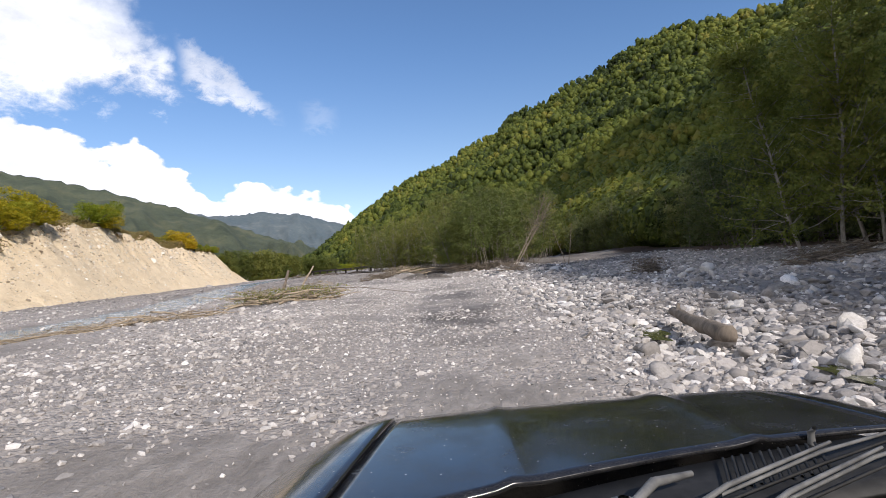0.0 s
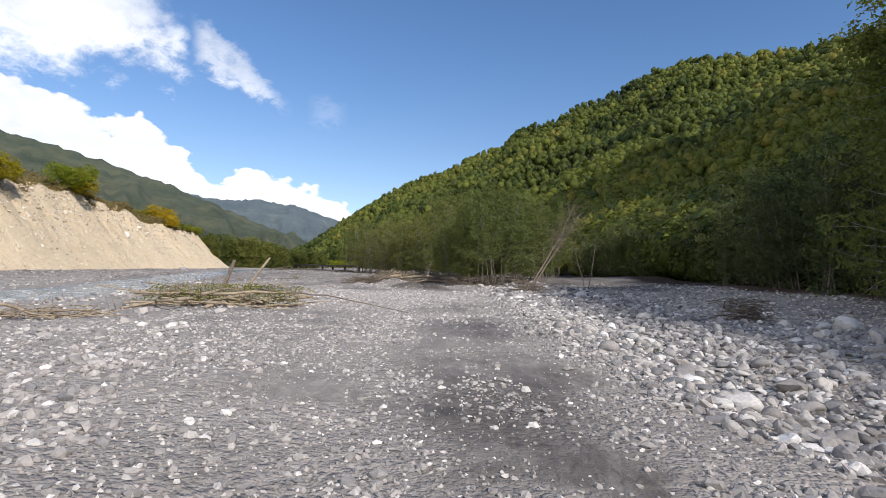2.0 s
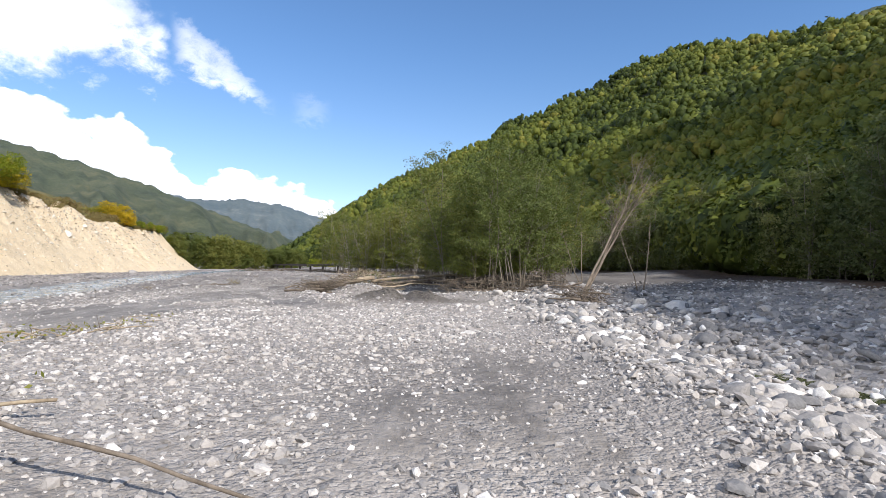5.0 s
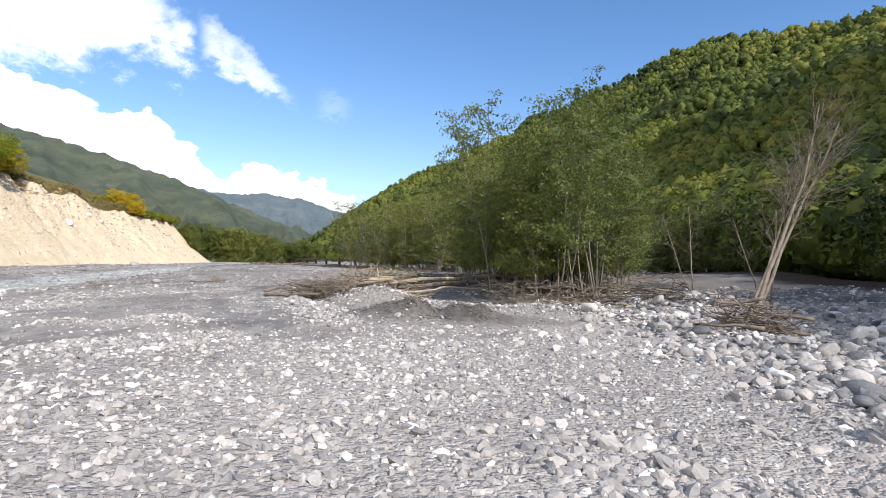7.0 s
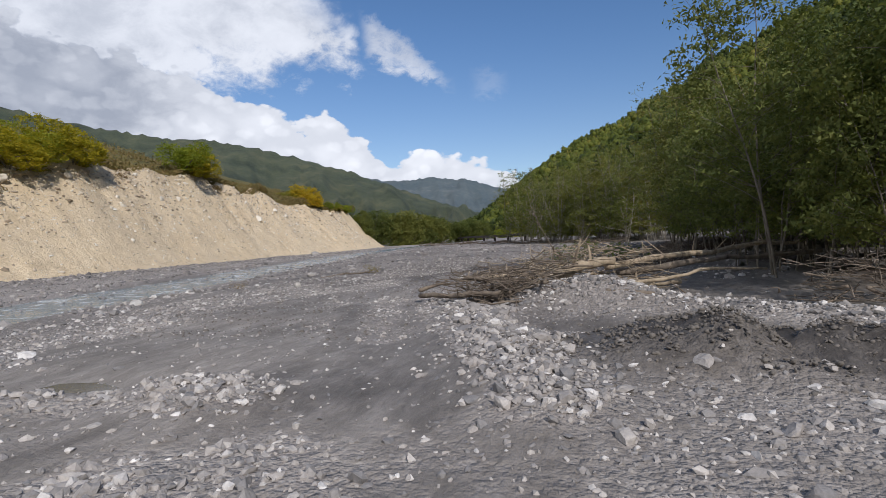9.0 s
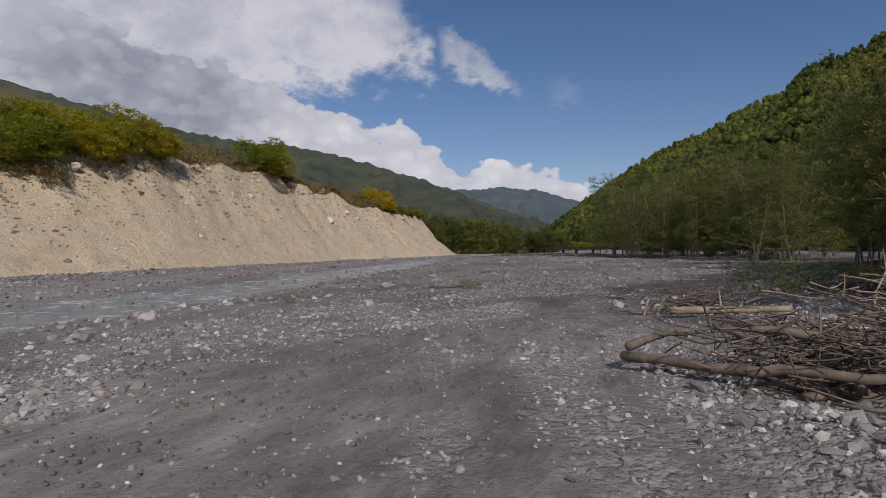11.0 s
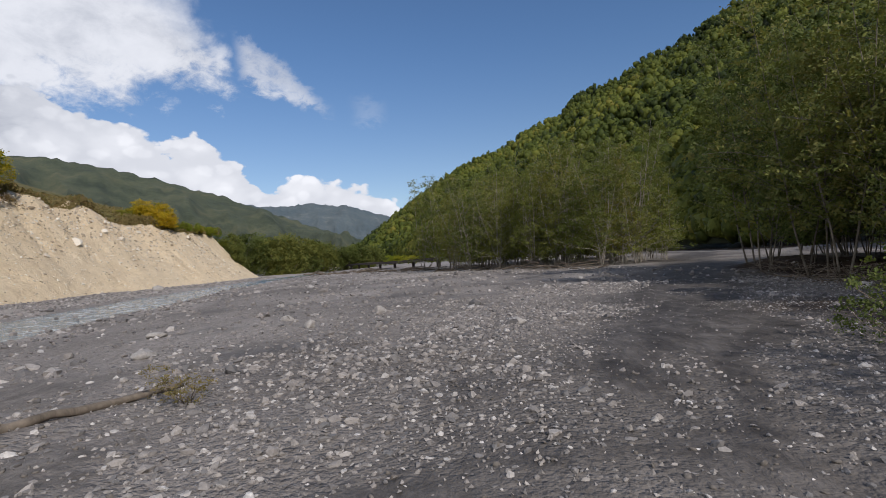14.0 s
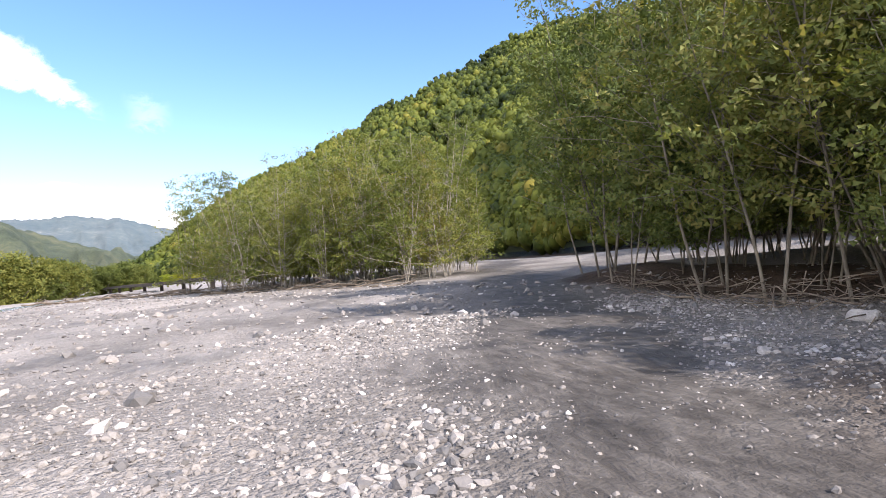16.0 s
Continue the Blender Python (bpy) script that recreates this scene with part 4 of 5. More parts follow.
def tree_meshes(seed, tall, stems, spread, n_leaf, leaf, low, bark, leaf_mat, thick=0.055, twigs=26, top_thin=0.0):
    """Trunk mesh and crown mesh of a slender, many-stemmed tree."""
    rng = np.random.default_rng(seed)
    wood, spots, ways = [], [], []
    for s in range(stems):
        h = tall * rng.uniform(0.72, 1.0) if s else tall
        lean = rng.normal(0, spread, 2)
        base = np.r_[rng.normal(0, 0.22, 2) * (stems > 1), -0.15]
        stem = wander(base, (lean[0], lean[1], 1.0), h, 9, 0.05, rng, 0.05)
        r = thick * h / 8 * np.linspace(1.0, 0.15, 10) ** 0.9
        wood.append(tube(stem, r, 6))
        for _ in range(twigs):
            q = rng.uniform(low, 0.97)
            i = q * 9
            k = int(i)
            st = stem[k] + (stem[min(k + 1, 9)] - stem[k]) * (i - k)
            ang = rng.uniform(0, 2 * math.pi)
            reach = h * (0.07 + 0.26 * (1 - q) * rng.uniform(0.4, 1.2) + 0.05 * rng.random())
            br = wander(st, (math.cos(ang), math.sin(ang), rng.uniform(0.15, 0.9)), reach, 4, 0.16, rng, 0.04)
            wood.append(tube(br, np.linspace(r[k] * 0.42, 0.006, 5), 3))
            m = max(3, int(n_leaf / (stems * twigs) * (1 - top_thin * q)))
            c = max(2, m // 11)
            t = rng.uniform(0.25, 1.08, c) * 4
            kk = np.clip(t.astype(int), 0, 3)
            mids = br[kk] + (br[kk + 1] - br[kk]) * (t - kk)[:, None]
            mids = mids + rng.normal(0, 0.04 + 0.026 * reach + 0.017 * h, (c, 3)) * (1, 1, 0.8)
            spot, way = sprays(mids, m, leaf * 1.15, rng)
            spots.append(spot)
            ways.append(way)
    v, f = join(wood)
    lv, lf = leaves(np.concatenate(spots), leaf, rng, 0.3, True, np.concatenate(ways))
    return mesh("trunk", v, f, bark), mesh("crown", lv, lf, leaf_mat, False)


def make_tree(name, meshes, m, label, category="tree", group=""):
    root = new(name)
    root.empty_display_size = 0.3
    part("trunk", meshes[0], root)
    part("crown", meshes[1], root)
    root.matrix_basis = m
    return tagged(root, label, category, group)


def inside(poly, x, y):
    poly = np.array(poly, float)
    hit = np.zeros(len(x), bool)
    for (x0, y0), (x1, y1) in zip(poly, np.roll(poly, -1, 0)):
        cross = (y0 > y) != (y1 > y)
        hit ^= cross & (x < (x1 - x0) * (y - y0) / (y1 - y0 + 1e-12) + x0)
    return hit


def spaced(poly, gap, seed, most):
    rng = np.random.default_rng(seed)
    p = np.array(poly, float)
    out = []
    cand = rng.uniform(p.min(0), p.max(0), (9000, 2))
    for c in cand[inside(poly, cand[:, 0], cand[:, 1])]:
        if all((c[0] - q[0]) ** 2 + (c[1] - q[1]) ** 2 > gap * gap for q in out):
            out.append(c)
            if len(out) >= most:
                break
    return out


ALDERS = [tree_meshes(100 + k, tall, stems, 0.15, n, 0.118, 0.19, M_BARK, M_LEAF, 0.033, 30, 0.35) for k, (tall, stems, n) in enumerate([(9.0, 2, 8000), (8.2, 3, 8600), (9.6, 2, 7600), (7.2, 3, 8000), (6.0, 2, 6500), (8.6, 1, 5600), (9.4, 3, 7600), (7.8, 2, 7400)])]
ALDERS_LOW = [tree_meshes(130 + k, tall, stems, 0.17, n, 0.112, 0.11, M_BIRCH, M_LEAF_Y, 0.034, 26, 0.5) for k, (tall, stems, n) in enumerate([(8.6, 4, 7400), (7.6, 5, 7800), (9.4, 4, 7200), (6.6, 4, 6600)])]
FOREST = [tree_meshes(200 + k, tall, 3, 0.14, n, 0.25, 0.03, M_BARK, M_LEAF2, 0.045) for k, (tall, n) in enumerate([(10.0, 3400), (8.5, 3000), (11.0, 3400), (7.0, 2800)])]


def grove(poly, gap, kinds, seed, most, name, label, group, lo=0.85, hi=1.15, rise=0.0):
    rng = np.random.default_rng(seed)
    firsts = {}
    for p in spaced(poly, gap, seed, most):
        k = int(rng.integers(0, len(kinds)))
        z = float(height(p[0], p[1]))
        grow = rng.uniform(lo, hi) * (1 + rise * (p[1] - poly[0][1]))
        m = Matrix.LocRotScale((p[0], p[1], z), Euler((rng.normal(0, 0.04), rng.normal(0, 0.04), rng.uniform(0, 6.28))), Vector((1, 1, 1)) * grow)
        if k not in firsts:
            firsts[k] = make_tree(name, kinds[k], m, label, "tree", group)
        else:
            ob = copy_thing(firsts[k], m)
            ob.matrix_basis = m


GROVE_A = [(2.0, 57.5), (4.6, 57.0), (8.5, 66), (15, 84), (20, 99), (3.0, 98.5), (0.8, 92), (0.3, 83.5), (1.0, 70)]
GROVE_B = [(-22, 141), (-9.5, 117.5), (-2, 113.5), (5.0, 117), (13, 150), (-4, 166), (-18, 160)]
grove(GROVE_A, 1.7, ALDERS, 31, 135, "alder_tree", "slender green alder with thin pale stems on gravel", "alders on the gravel bar", 0.78, 1.10, 0.007)
grove(GROVE_B, 2.0, ALDERS_LOW, 32, 110, "alder_tree", "slender yellow-green alder beyond the gravel bar", "alders by the road gap", 1.2, 1.6)
for x, y, k, grow in [(1.0, 62.6, 0, 1.08), (4.0, 68.6, 2, 1.12), (2.4, 66.0, 5, 1.05)]:
    make_tree("alder_tree", ALDERS[k], pose(x, y, float(height(x, y)), 0, 0, x * 80) @ Matrix.Scale(grow, 4), "tall slender alder rising over the grove", "tree", "alders on the gravel bar")
EDGE = [(25, 14), (29, 30), (27, 48), (30, 62), (33, 80), (30, 104), (26, 118), (40, 130), (50, 100), (50, 40), (44, 14)]
grove(EDGE, 2.7, FOREST, 33, 190, "forest_tree", "dark green tree of the dense forest edge", "trees of the forest edge")


# forest on the hillside: crowns of many small clumps
def hill_forest():
    rng = np.random.default_rng(41)
    n = 30000
    a = rng.uniform(-60, 15, n)
    u = rng.uniform(0.0, 1.0, n) ** 1.3
    x, y, z = hill_point(a, u)
    r = np.hypot(x - HUB[0], y - HUB[1])
    size = np.clip(1.6 + r / 330, 1.6, 2.9) * rng.uniform(0.5, 1.45, n)
    tone = np.clip(0.42 + 0.30 * fractal(x, y, 70.0, 13, 3) + rng.normal(0, 0.16, n), 0, 1)
    vs, fs, ts, at = [], [], [], 0
    for sel, sub, cards in ((r < 230, 1, 56), (r >= 230, 1, 14)):
        m = int(sel.sum())
        v, f = ico(sub)
        lump = 1 + 0.22 * rng.normal(size=(m, len(v), 1))
        c = np.stack([x[sel], y[sel], z[sel] + size[sel] * rng.uniform(0.5, 1.7, m)], 1)[:, None, :]
        body_ = c + v[None] * lump * size[sel][:, None, None] * (0.80, 0.80, 1.0)
        vs.append(body_.reshape(-1, 3))
        fs.append((f[None] + (np.arange(m) * len(v))[:, None, None]).reshape(-1, 3) + at)
        ts.append(np.repeat(tone[sel], len(v)))
        at += m * len(v)
        d = rng.normal(size=(m, cards, 3))
        d /= np.linalg.norm(d, axis=2)[..., None]
        d[..., 2] = np.abs(d[..., 2]) * 1.25 - 0.25
        p = c + d * rng.uniform(0.85, 1.15, (m, cards, 1)) * size[sel][:, None, None] * (0.92, 0.92, 1.12)
        k = size[sel][:, None, None] * (0.17 if cards > 50 else 0.27) * rng.uniform(0.6, 1.3, (m, cards, 1))
        nrm = d + rng.normal(0, 0.35, d.shape)
        t1 = np.cross(nrm, rng.normal(size=nrm.shape))
        t1 /= np.linalg.norm(t1, axis=2)[..., None]
        t2 = np.cross(nrm, t1)
        t2 /= np.linalg.norm(t2, axis=2)[..., None]
        tri = np.stack([p - t1 * k, p + t2 * k, p + t1 * k * 0.8 - t2 * k * 0.7], 2)
        vs.append(tri.reshape(-1, 3))
        fs.append(np.arange(m * cards * 3).reshape(-1, 3) + at)
        ts.append(np.repeat(np.clip(tone[sel] + 0.06, 0, 1), cards * 3))
        at += m * cards * 3
    me = mesh("hill_forest", np.concatenate(vs), np.concatenate(fs), M_CROWN, True)
    me.attributes.new("tone", "FLOAT", "POINT").data.foreach_set("value", np.concatenate(ts).astype(np.float32))
    tagged(new("hill_forest", me), "dense green and yellowing broadleaf forest on the hillside", "forest", kind="stuff")


hill_forest()


# ---- bushes and trees on the bank and beyond ----
def bush_meshes(seed, tall, wide, n_leaf, leaf, bark, leaf_mat):
    """A rounded, many-stemmed bush with an uneven leafy outline."""
    rng = np.random.default_rng(seed)
    wood, spots, ways = [], [], []
    lobes = rng.normal(size=(9, 3)) * (0.30 * wide, 0.30 * wide, 0.16 * tall) + (0, 0, 0.52 * tall)
    for c in lobes:
        stem = np.linspace((0, 0, -0.2), c, 5) + rng.normal(0, 0.06 * wide, (5, 3)) * np.linspace(0, 1, 5)[:, None]
        wood.append(tube(stem, np.linspace(0.022 * tall, 0.006 * tall, 5), 5))
        d = rng.normal(size=(n_leaf // 9, 3))
        d /= np.linalg.norm(d, axis=1)[:, None]
        few = d[: max(6, len(d) // 12)]
        rad = rng.uniform(0.35, 1.05, (len(few), 1)) ** 0.5
        mids = c + few * rad * (0.27 * wide, 0.27 * wide, 0.36 * tall) * rng.uniform(0.75, 1.2)
        spot, way = sprays(mids, len(d), leaf * 0.95, rng)
        spots.append(spot)
        ways.append(way)
    p = np.concatenate(spots)
    p[:, 2] = np.maximum(p[:, 2], 0.03 * tall)
    v, f = join(wood)
    lv, lf = leaves(p, leaf, rng, 0.0, leaf > 0.2, np.concatenate(ways))
    return mesh("trunk", v, f, bark), mesh("crown", lv, lf, leaf_mat, False)


def on_bank(y, back=0.5):
    x, z = bank_point(np.array([float(y)]), np.array([1.0 + back / 75]))
    return float(x[0]), float(y), float(z[0])


BUSH_GREEN = bush_meshes(301, 5.4, 6.0, 11000, 0.25, M_BARK, M_HERB2)
BUSH_GOLD = bush_meshes(302, 5.8, 6.4, 11000, 0.25, M_BARK, M_BUSH)
BUSH_OLIVE = bush_meshes(303, 5.2, 6.8, 11000, 0.25, M_BARK, M_OLIVE)
for y, back, kind, k, label in [
    (72, 6, BUSH_OLIVE, 1.15, "olive green bush on top of the eroded bank"),
    (79, 5, BUSH_GREEN, 1.1, "bright green bush on top of the eroded bank"),
    (84, 3, BUSH_OLIVE, 1.05, "olive bush overhanging the eroded bank"),
    (89, 3, BUSH_GREEN, 1.1, "bright green bush on top of the eroded bank"),
    (94, 2.5, BUSH_GOLD, 1.0, "golden bush at the bank's edge"),
    (99, 3.0, BUSH_GREEN, 0.95, "green bush at the bank's edge"),
    (103.5, 2.2, BUSH_GOLD, 1.05, "golden autumn bush at the bank's edge"),
    (87, 11, BUSH_OLIVE, 1.25, "tall olive bush behind the bank's edge"),
    (96, 10, BUSH_GREEN, 1.2, "tall green bush behind the bank's edge"),
    (131, 1.5, BUSH_GREEN, 1.05, "round green bush on the bank's edge"),
    (134.5, 1.0, BUSH_GOLD, 0.8, "yellowing bush on the bank's edge"),
    (180, 1.5, BUSH_GOLD, 0.95, "yellow-green bush on the bank's edge"),
    (183, 6.0, BUSH_OLIVE, 0.85, "olive bush behind the bank's edge"),
]:
    make_tree("bush", kind, pose(0, 0, -1.3 if y < 110 else -0.3) @ pose(*on_bank(y, back - (2.0 if y < 110 and back < 8 else 0.0)), 0, 0, y * 37) @ Matrix.Diagonal((k * 1.2, k * 1.2, k * (0.88 if y < 110 else 0.95), 1)), label, "bush", "bushes on the bank")

# dry grass and scrub along the edge of the bank
def bank_scrub():
    rng = np.random.default_rng(55)
    n = 46000
    y = rng.uniform(55, 212, n)
    back = rng.uniform(-0.012, 1.0, n)
    back = np.where(back > 0, back**2.4, back) * 26
    x, z = bank_point(y, 1.0 + back / 75)
    tuft = smooth(fractal(y, back * 2, 6.0, 3, 3), -0.3, 0.6)
    p = np.stack([x, y, z + rng.uniform(0.0, 1.0, n) * (0.3 + 1.3 * tuft)], 1)
    v, f = leaves(p, 0.42, rng, -0.9, True)
    tagged(new("bank_scrub", mesh("bank_scrub", v, f, M_DRY, False)), "brown dry grass and scrub along the bank's edge", "scrub", kind="stuff")


bank_scrub()
HANGING = bush_meshes(307, 3.4, 5.5, 2600, 0.22, M_DEAD, M_DRY)
for y, u, k in [(88.0, 0.86, 1.0), (97.5, 0.92, 0.6), (138.0, 0.94, 0.5), (112.0, 0.93, 0.5)]:
    hx, hz = bank_point(np.array([y]), np.array([u]))
    make_tree("bush", HANGING, pose(float(hx[0]), y, float(hz[0]) - 1.2 * k, 0, 25, y * 50) @ Matrix.Scale(k, 4), "dark brown bush hanging over the sandy bank", "bush", "bushes on the bank")

for y, u, k, kind in [(187, 1.01, 0.42, 0), (192, 1.02, 0.5, 1), (196, 1.01, 0.4, 0), (200, 1.03, 0.55, 2), (203, 1.0, 0.5, 1), (206, 1.0, 0.6, 2), (208.5, 0.8, 0.5, 0), (210, 1.05, 0.75, 1), (212, 0.9, 0.6, 2), (214, 1.1, 0.8, 1), (217, 0.6, 0.6, 0), (219, 1.0, 0.85, 2)]:
    hx, hz = bank_point(np.array([float(y)]), np.array([u]))
    make_tree("bush", (BUSH_OLIVE, BUSH_GREEN, HANGING)[kind], pose(float(hx[0]), y, float(hz[0]) - 0.4, 0, 0, y * 61) @ Matrix.Scale(k, 4), "scrubby olive and brown bush on the bank's overgrown end", "bush", "bushes on the bank")
VALLEY = [tree_meshes(400 + k, tall, 3, 0.16, 4200, 0.34, 0.06, M_BARK, M_VALLEY, 0.06, 24) for k, tall in enumerate([10.5, 9.0, 8.0])]
VHEDGE = bush_meshes(305, 7.0, 8.5, 8500, 0.34, M_BARK, M_VALLEY)
rng = np.random.default_rng(61)
for k in range(20):
    t = k / 19
    m = pose(-84 + 28 * t + rng.normal(0, 1.5), 222 + 44 * t + rng.normal(0, 3.5), -0.6, 0, 0, rng.uniform(0, 360)) @ Matrix.Scale((1.15 - 0.45 * t) * rng.uniform(0.85, 1.15), 4)
    make_tree("valley_tree", (VALLEY[k % 3] if k % 4 == 0 else VHEDGE), m @ (Matrix.Identity(4) if k % 4 == 0 else Matrix.Scale(1.3, 4)), "rounded dark green tree at the end of the bank", "tree", "trees at the valley end")
for x, y, k in [(-79, 205, 1.0), (-82, 211, 1.15), (-88, 203, 0.75), (-95, 196, 0.7), (-84, 183, 0.6)]:
    make_tree("valley_tree", VALLEY[1], pose(x, y, 2.0 if y > 200 else 11.0, 0, 0, x * 9) @ Matrix.Scale(k, 4), "green tree on the bank's overgrown slope", "tree", "trees at the valley end")
for x, y, k in [(-36, 300, 0.9), (-46, 310, 0.8), (-56, 330, 0.9), (-28, 290, 0.7), (-64, 345, 1.0), (-20, 240, 0.75), (-14, 215, 0.8), (-24, 262, 0.8)]:
    make_tree("valley_tree", BUSH_GREEN, pose(x, y, -0.4, 0, 0, x * 9) @ Matrix.Scale(k, 4), "light green bush on the far river bar", "bush", "bushes on the far bar")


# ---- driftwood ----
def limb(rng, start, end, r0, r1, bend=0.08, steps=7, sides=7):
    a, b = np.array(start, float), np.array(end, float)
    t = np.linspace(0, 1, steps)[:, None]
    path = a + (b - a) * t + np.cumsum(rng.normal(0, bend / 3, (steps, 3)), 0) * np.linalg.norm(b - a) * 0.35 * np.sin(t * math.pi)
    return tube(path, np.linspace(r0, r1, steps) * rng.uniform(0.9, 1.1, steps), sides)


def capped(v, f, sides):
    """Close a tube's two ends."""
    a, b = v[:sides].mean(0), v[-sides:].mean(0)
    n = len(v)
    ends = [(n, (k + 1) % sides, k, k) for k in range(sides)] + [(n + 1, n - sides + k, n - sides + (k + 1) % sides, n - sides + (k + 1) % sides) for k in range(sides)]
    return np.concatenate([v, [a, b]]), f, [e[:3] for e in ends]


def limb_mesh(name, v, f, sides, mat):
    v2, quads, tris = capped(v, f, sides)
    me = bpy.data.meshes.new(name)
    me.from_pydata(v2.tolist(), [], quads.tolist() + tris)
    me.polygons.foreach_set("use_smooth", [True] * len(me.polygons))
    me.materials.append(mat)
    return me


def log(name, start, end, r0, r1, mat, label, seed, bend=0.1, stubs=3):
    """A fallen trunk with broken branch stubs."""
    rng = np.random.default_rng(seed)
    root = new(name)
    v, f = limb(rng, start, end, r0, r1, bend, 14, 9)
    v = v + rng.normal(0, 0.10 * r1, v.shape)
    part("trunk", limb_mesh("trunk", v, f, 9, mat), root)
    for k in range(stubs):
        q = int(rng.integers(2, 9)) * 9
        c = v[q : q + 9].mean(0)
        d = rng.normal(size=3)
        d[2] = abs(d[2])
        d *= rng.uniform(2.5, 6.0) * r0 / np.linalg.norm(d)
        bv, bf = limb(rng, c, c + d, r1 * 0.55, r1 * 0.2, 0.1, 4, 6)
        part("branch_stub", limb_mesh("branch_stub", bv, bf, 6, mat), root)
    return tagged(root, label, "log")


def drift_pile(name, spots, count, reach, radius, mat, label, seed, twigs=260, leafy=0, tall=0.7, heading=None):
    """A heap of flood wood: branches laid across one another, twigs between them."""
    rng = np.random.default_rng(seed)
    spots = np.array(spots, float)
    root = new(name)
    pick = lambda: spots[0] + (spots[1] - spots[0]) * rng.random() + np.r_[rng.normal(0, 0.45, 2), 0]
    for k in range(count):
        c = pick()
        a = rng.normal(radians(heading), 0.45) if heading is not None else rng.uniform(0, math.pi)
        ln = reach * rng.uniform(0.35, 1.0)
        d = np.r_[math.cos(a), math.sin(a), rng.normal(0, 0.10)] * ln / 2
        zc = height(c[0], c[1]) + rng.uniform(0.05, tall) * rng.random()
        p, q = np.r_[c[:2] - d[:2], zc - d[2]], np.r_[c[:2] + d[:2], zc + d[2]]
        for e in (p, q):
            e[2] = max(e[2], float(height(e[0], e[1])) + 0.03)
        r = radius * rng.uniform(0.35, 1.0)
        v, f = limb(rng, p, q, r, r * 0.5, 0.14, 7, 6)
        part("branch", limb_mesh("branch", v, f, 6, mat), root)
    bits = []
    for k in range(twigs):
        c = pick()
        d = rng.normal(size=3) * (1, 1, 0.35)
        d *= rng.uniform(0.25, 0.9) / np.linalg.norm(d)
        z = float(height(c[0], c[1])) + rng.uniform(0.02, tall)
        bits.append(limb(rng, np.r_[c[:2], z] - d / 2, np.r_[c[:2], z] + d / 2, 0.014, 0.006, 0.2, 4, 4))
    v, f = join(bits)
    tagged(part("brush", mesh("brush", v, f, mat), root), kind="stuff")
    if leafy:
        pts_ = np.array([np.r_[pick()[:2] + rng.normal(0, 0.35, 2), 0] for _ in range(leafy)])
        pts_[:, 2] = height(pts_[:, 0], pts_[:, 1]) + rng.uniform(0.1, tall * 0.9, leafy)
        v, f = leaves(pts_, 0.085, rng)
        tagged(part("withered_leaves", mesh("withered_leaves", v, f, M_HERB, False), root, "wilted green leaves"), kind="stuff")
    return tagged(root, label, "driftwood")


drift_pile("driftwood_pile", [(-12.0, 31.6, 0), (-6.3, 31.2, 0)], 44, 3.8, 0.075, M_DRIFT, "heap of pale flood wood and wilted greenery on gravel", 71, 260, 2200, 0.9)
drift_pile("driftwood_pile", [(-19.5, 22.0, 0), (-11.5, 27.0, 0)], 34, 3.4, 0.06, M_DRIFT, "line of pale flood wood along the gravel bar", 72, 300, 0, 0.4, 35)
drift_pile("driftwood_pile", [(-10.6, 35.5, 0), (-8.6, 42.0, 0)], 6, 1.8, 0.03, M_DRIFT, "thin flood branches strewn over gravel", 73, 40, 160, 0.25, 60)
log("broken_tree", (-10.2, 33.6, 0.0), (-9.75, 34.3, 1.85), 0.11, 0.07, M_DEAD, "broken dark trunk sticking up from flood wood", 74, 0.05, 2)
log("leaning_pole", (-9.1, 33.0, 0.1), (-8.1, 34.1, 2.0), 0.06, 0.045, M_DRIFT, "pale leaning pole stuck in flood wood", 75, 0.03, 1)
log("fallen_branch", (-7.6, 31.0, 0.75), (-1.6, 29.3, 0.1), 0.032, 0.012, M_DEAD, "long thin fallen branch reaching over gravel", 76, 0.06, 4)
log("fallen_log", (5.3, 12.9, 0.06), (4.7, 9.2, 0.05), 0.10, 0.16, M_LOG, "thick weathered driftwood trunk lying on cobbles", 77, 0.008, 2)
drift_pile("driftwood_pile", [(-7.7, 58.6, 0), (-5.4, 58.0, 0)], 28, 1.2, 0.075, M_DEAD, "heap of torn brown roots and flood wood on cobbles", 81, 420, 0, 0.75)
drift_pile("driftwood_pile", [(-6.2, 59.6, 0), (-2.8, 60.4, 0)], 26, 1.5, 0.08, M_DRIFT, "tangle of pale brown roots and flood wood", 82, 420, 0, 1.15)
drift_pile("driftwood_pile", [(-8.7, 64.6, 0), (-7.4, 66.2, 0)], 22, 1.3, 0.05, M_DEAD, "torn roots and sticks beside the track", 83, 160, 0, 0.55)
log("broken_post", (-9.15, 64.3, 0.0), (-9.05, 64.5, 0.40), 0.03, 0.025, M_DRIFT, "short pale broken post standing in torn roots", 95, 0.03, 0)
log("broken_post", (-8.85, 64.4, 0.0), (-8.72, 64.5, 0.42), 0.03, 0.025, M_DRIFT, "short pale broken post standing in torn roots", 96, 0.03, 0)
log("bleached_log", (-8.6, 64.0, 0.20), (-6.2, 64.5, 0.28), 0.09, 0.06, M_DRIFT, "thick pale log beside the track", 97, 0.06, 2)
drift_pile("driftwood_pile", [(0.4, 57.6, 0), (6.6, 54.6, 0)], 46, 1.7, 0.05, M_DEAD, "brushwood washed against the alder stems", 84, 380, 0, 1.0)
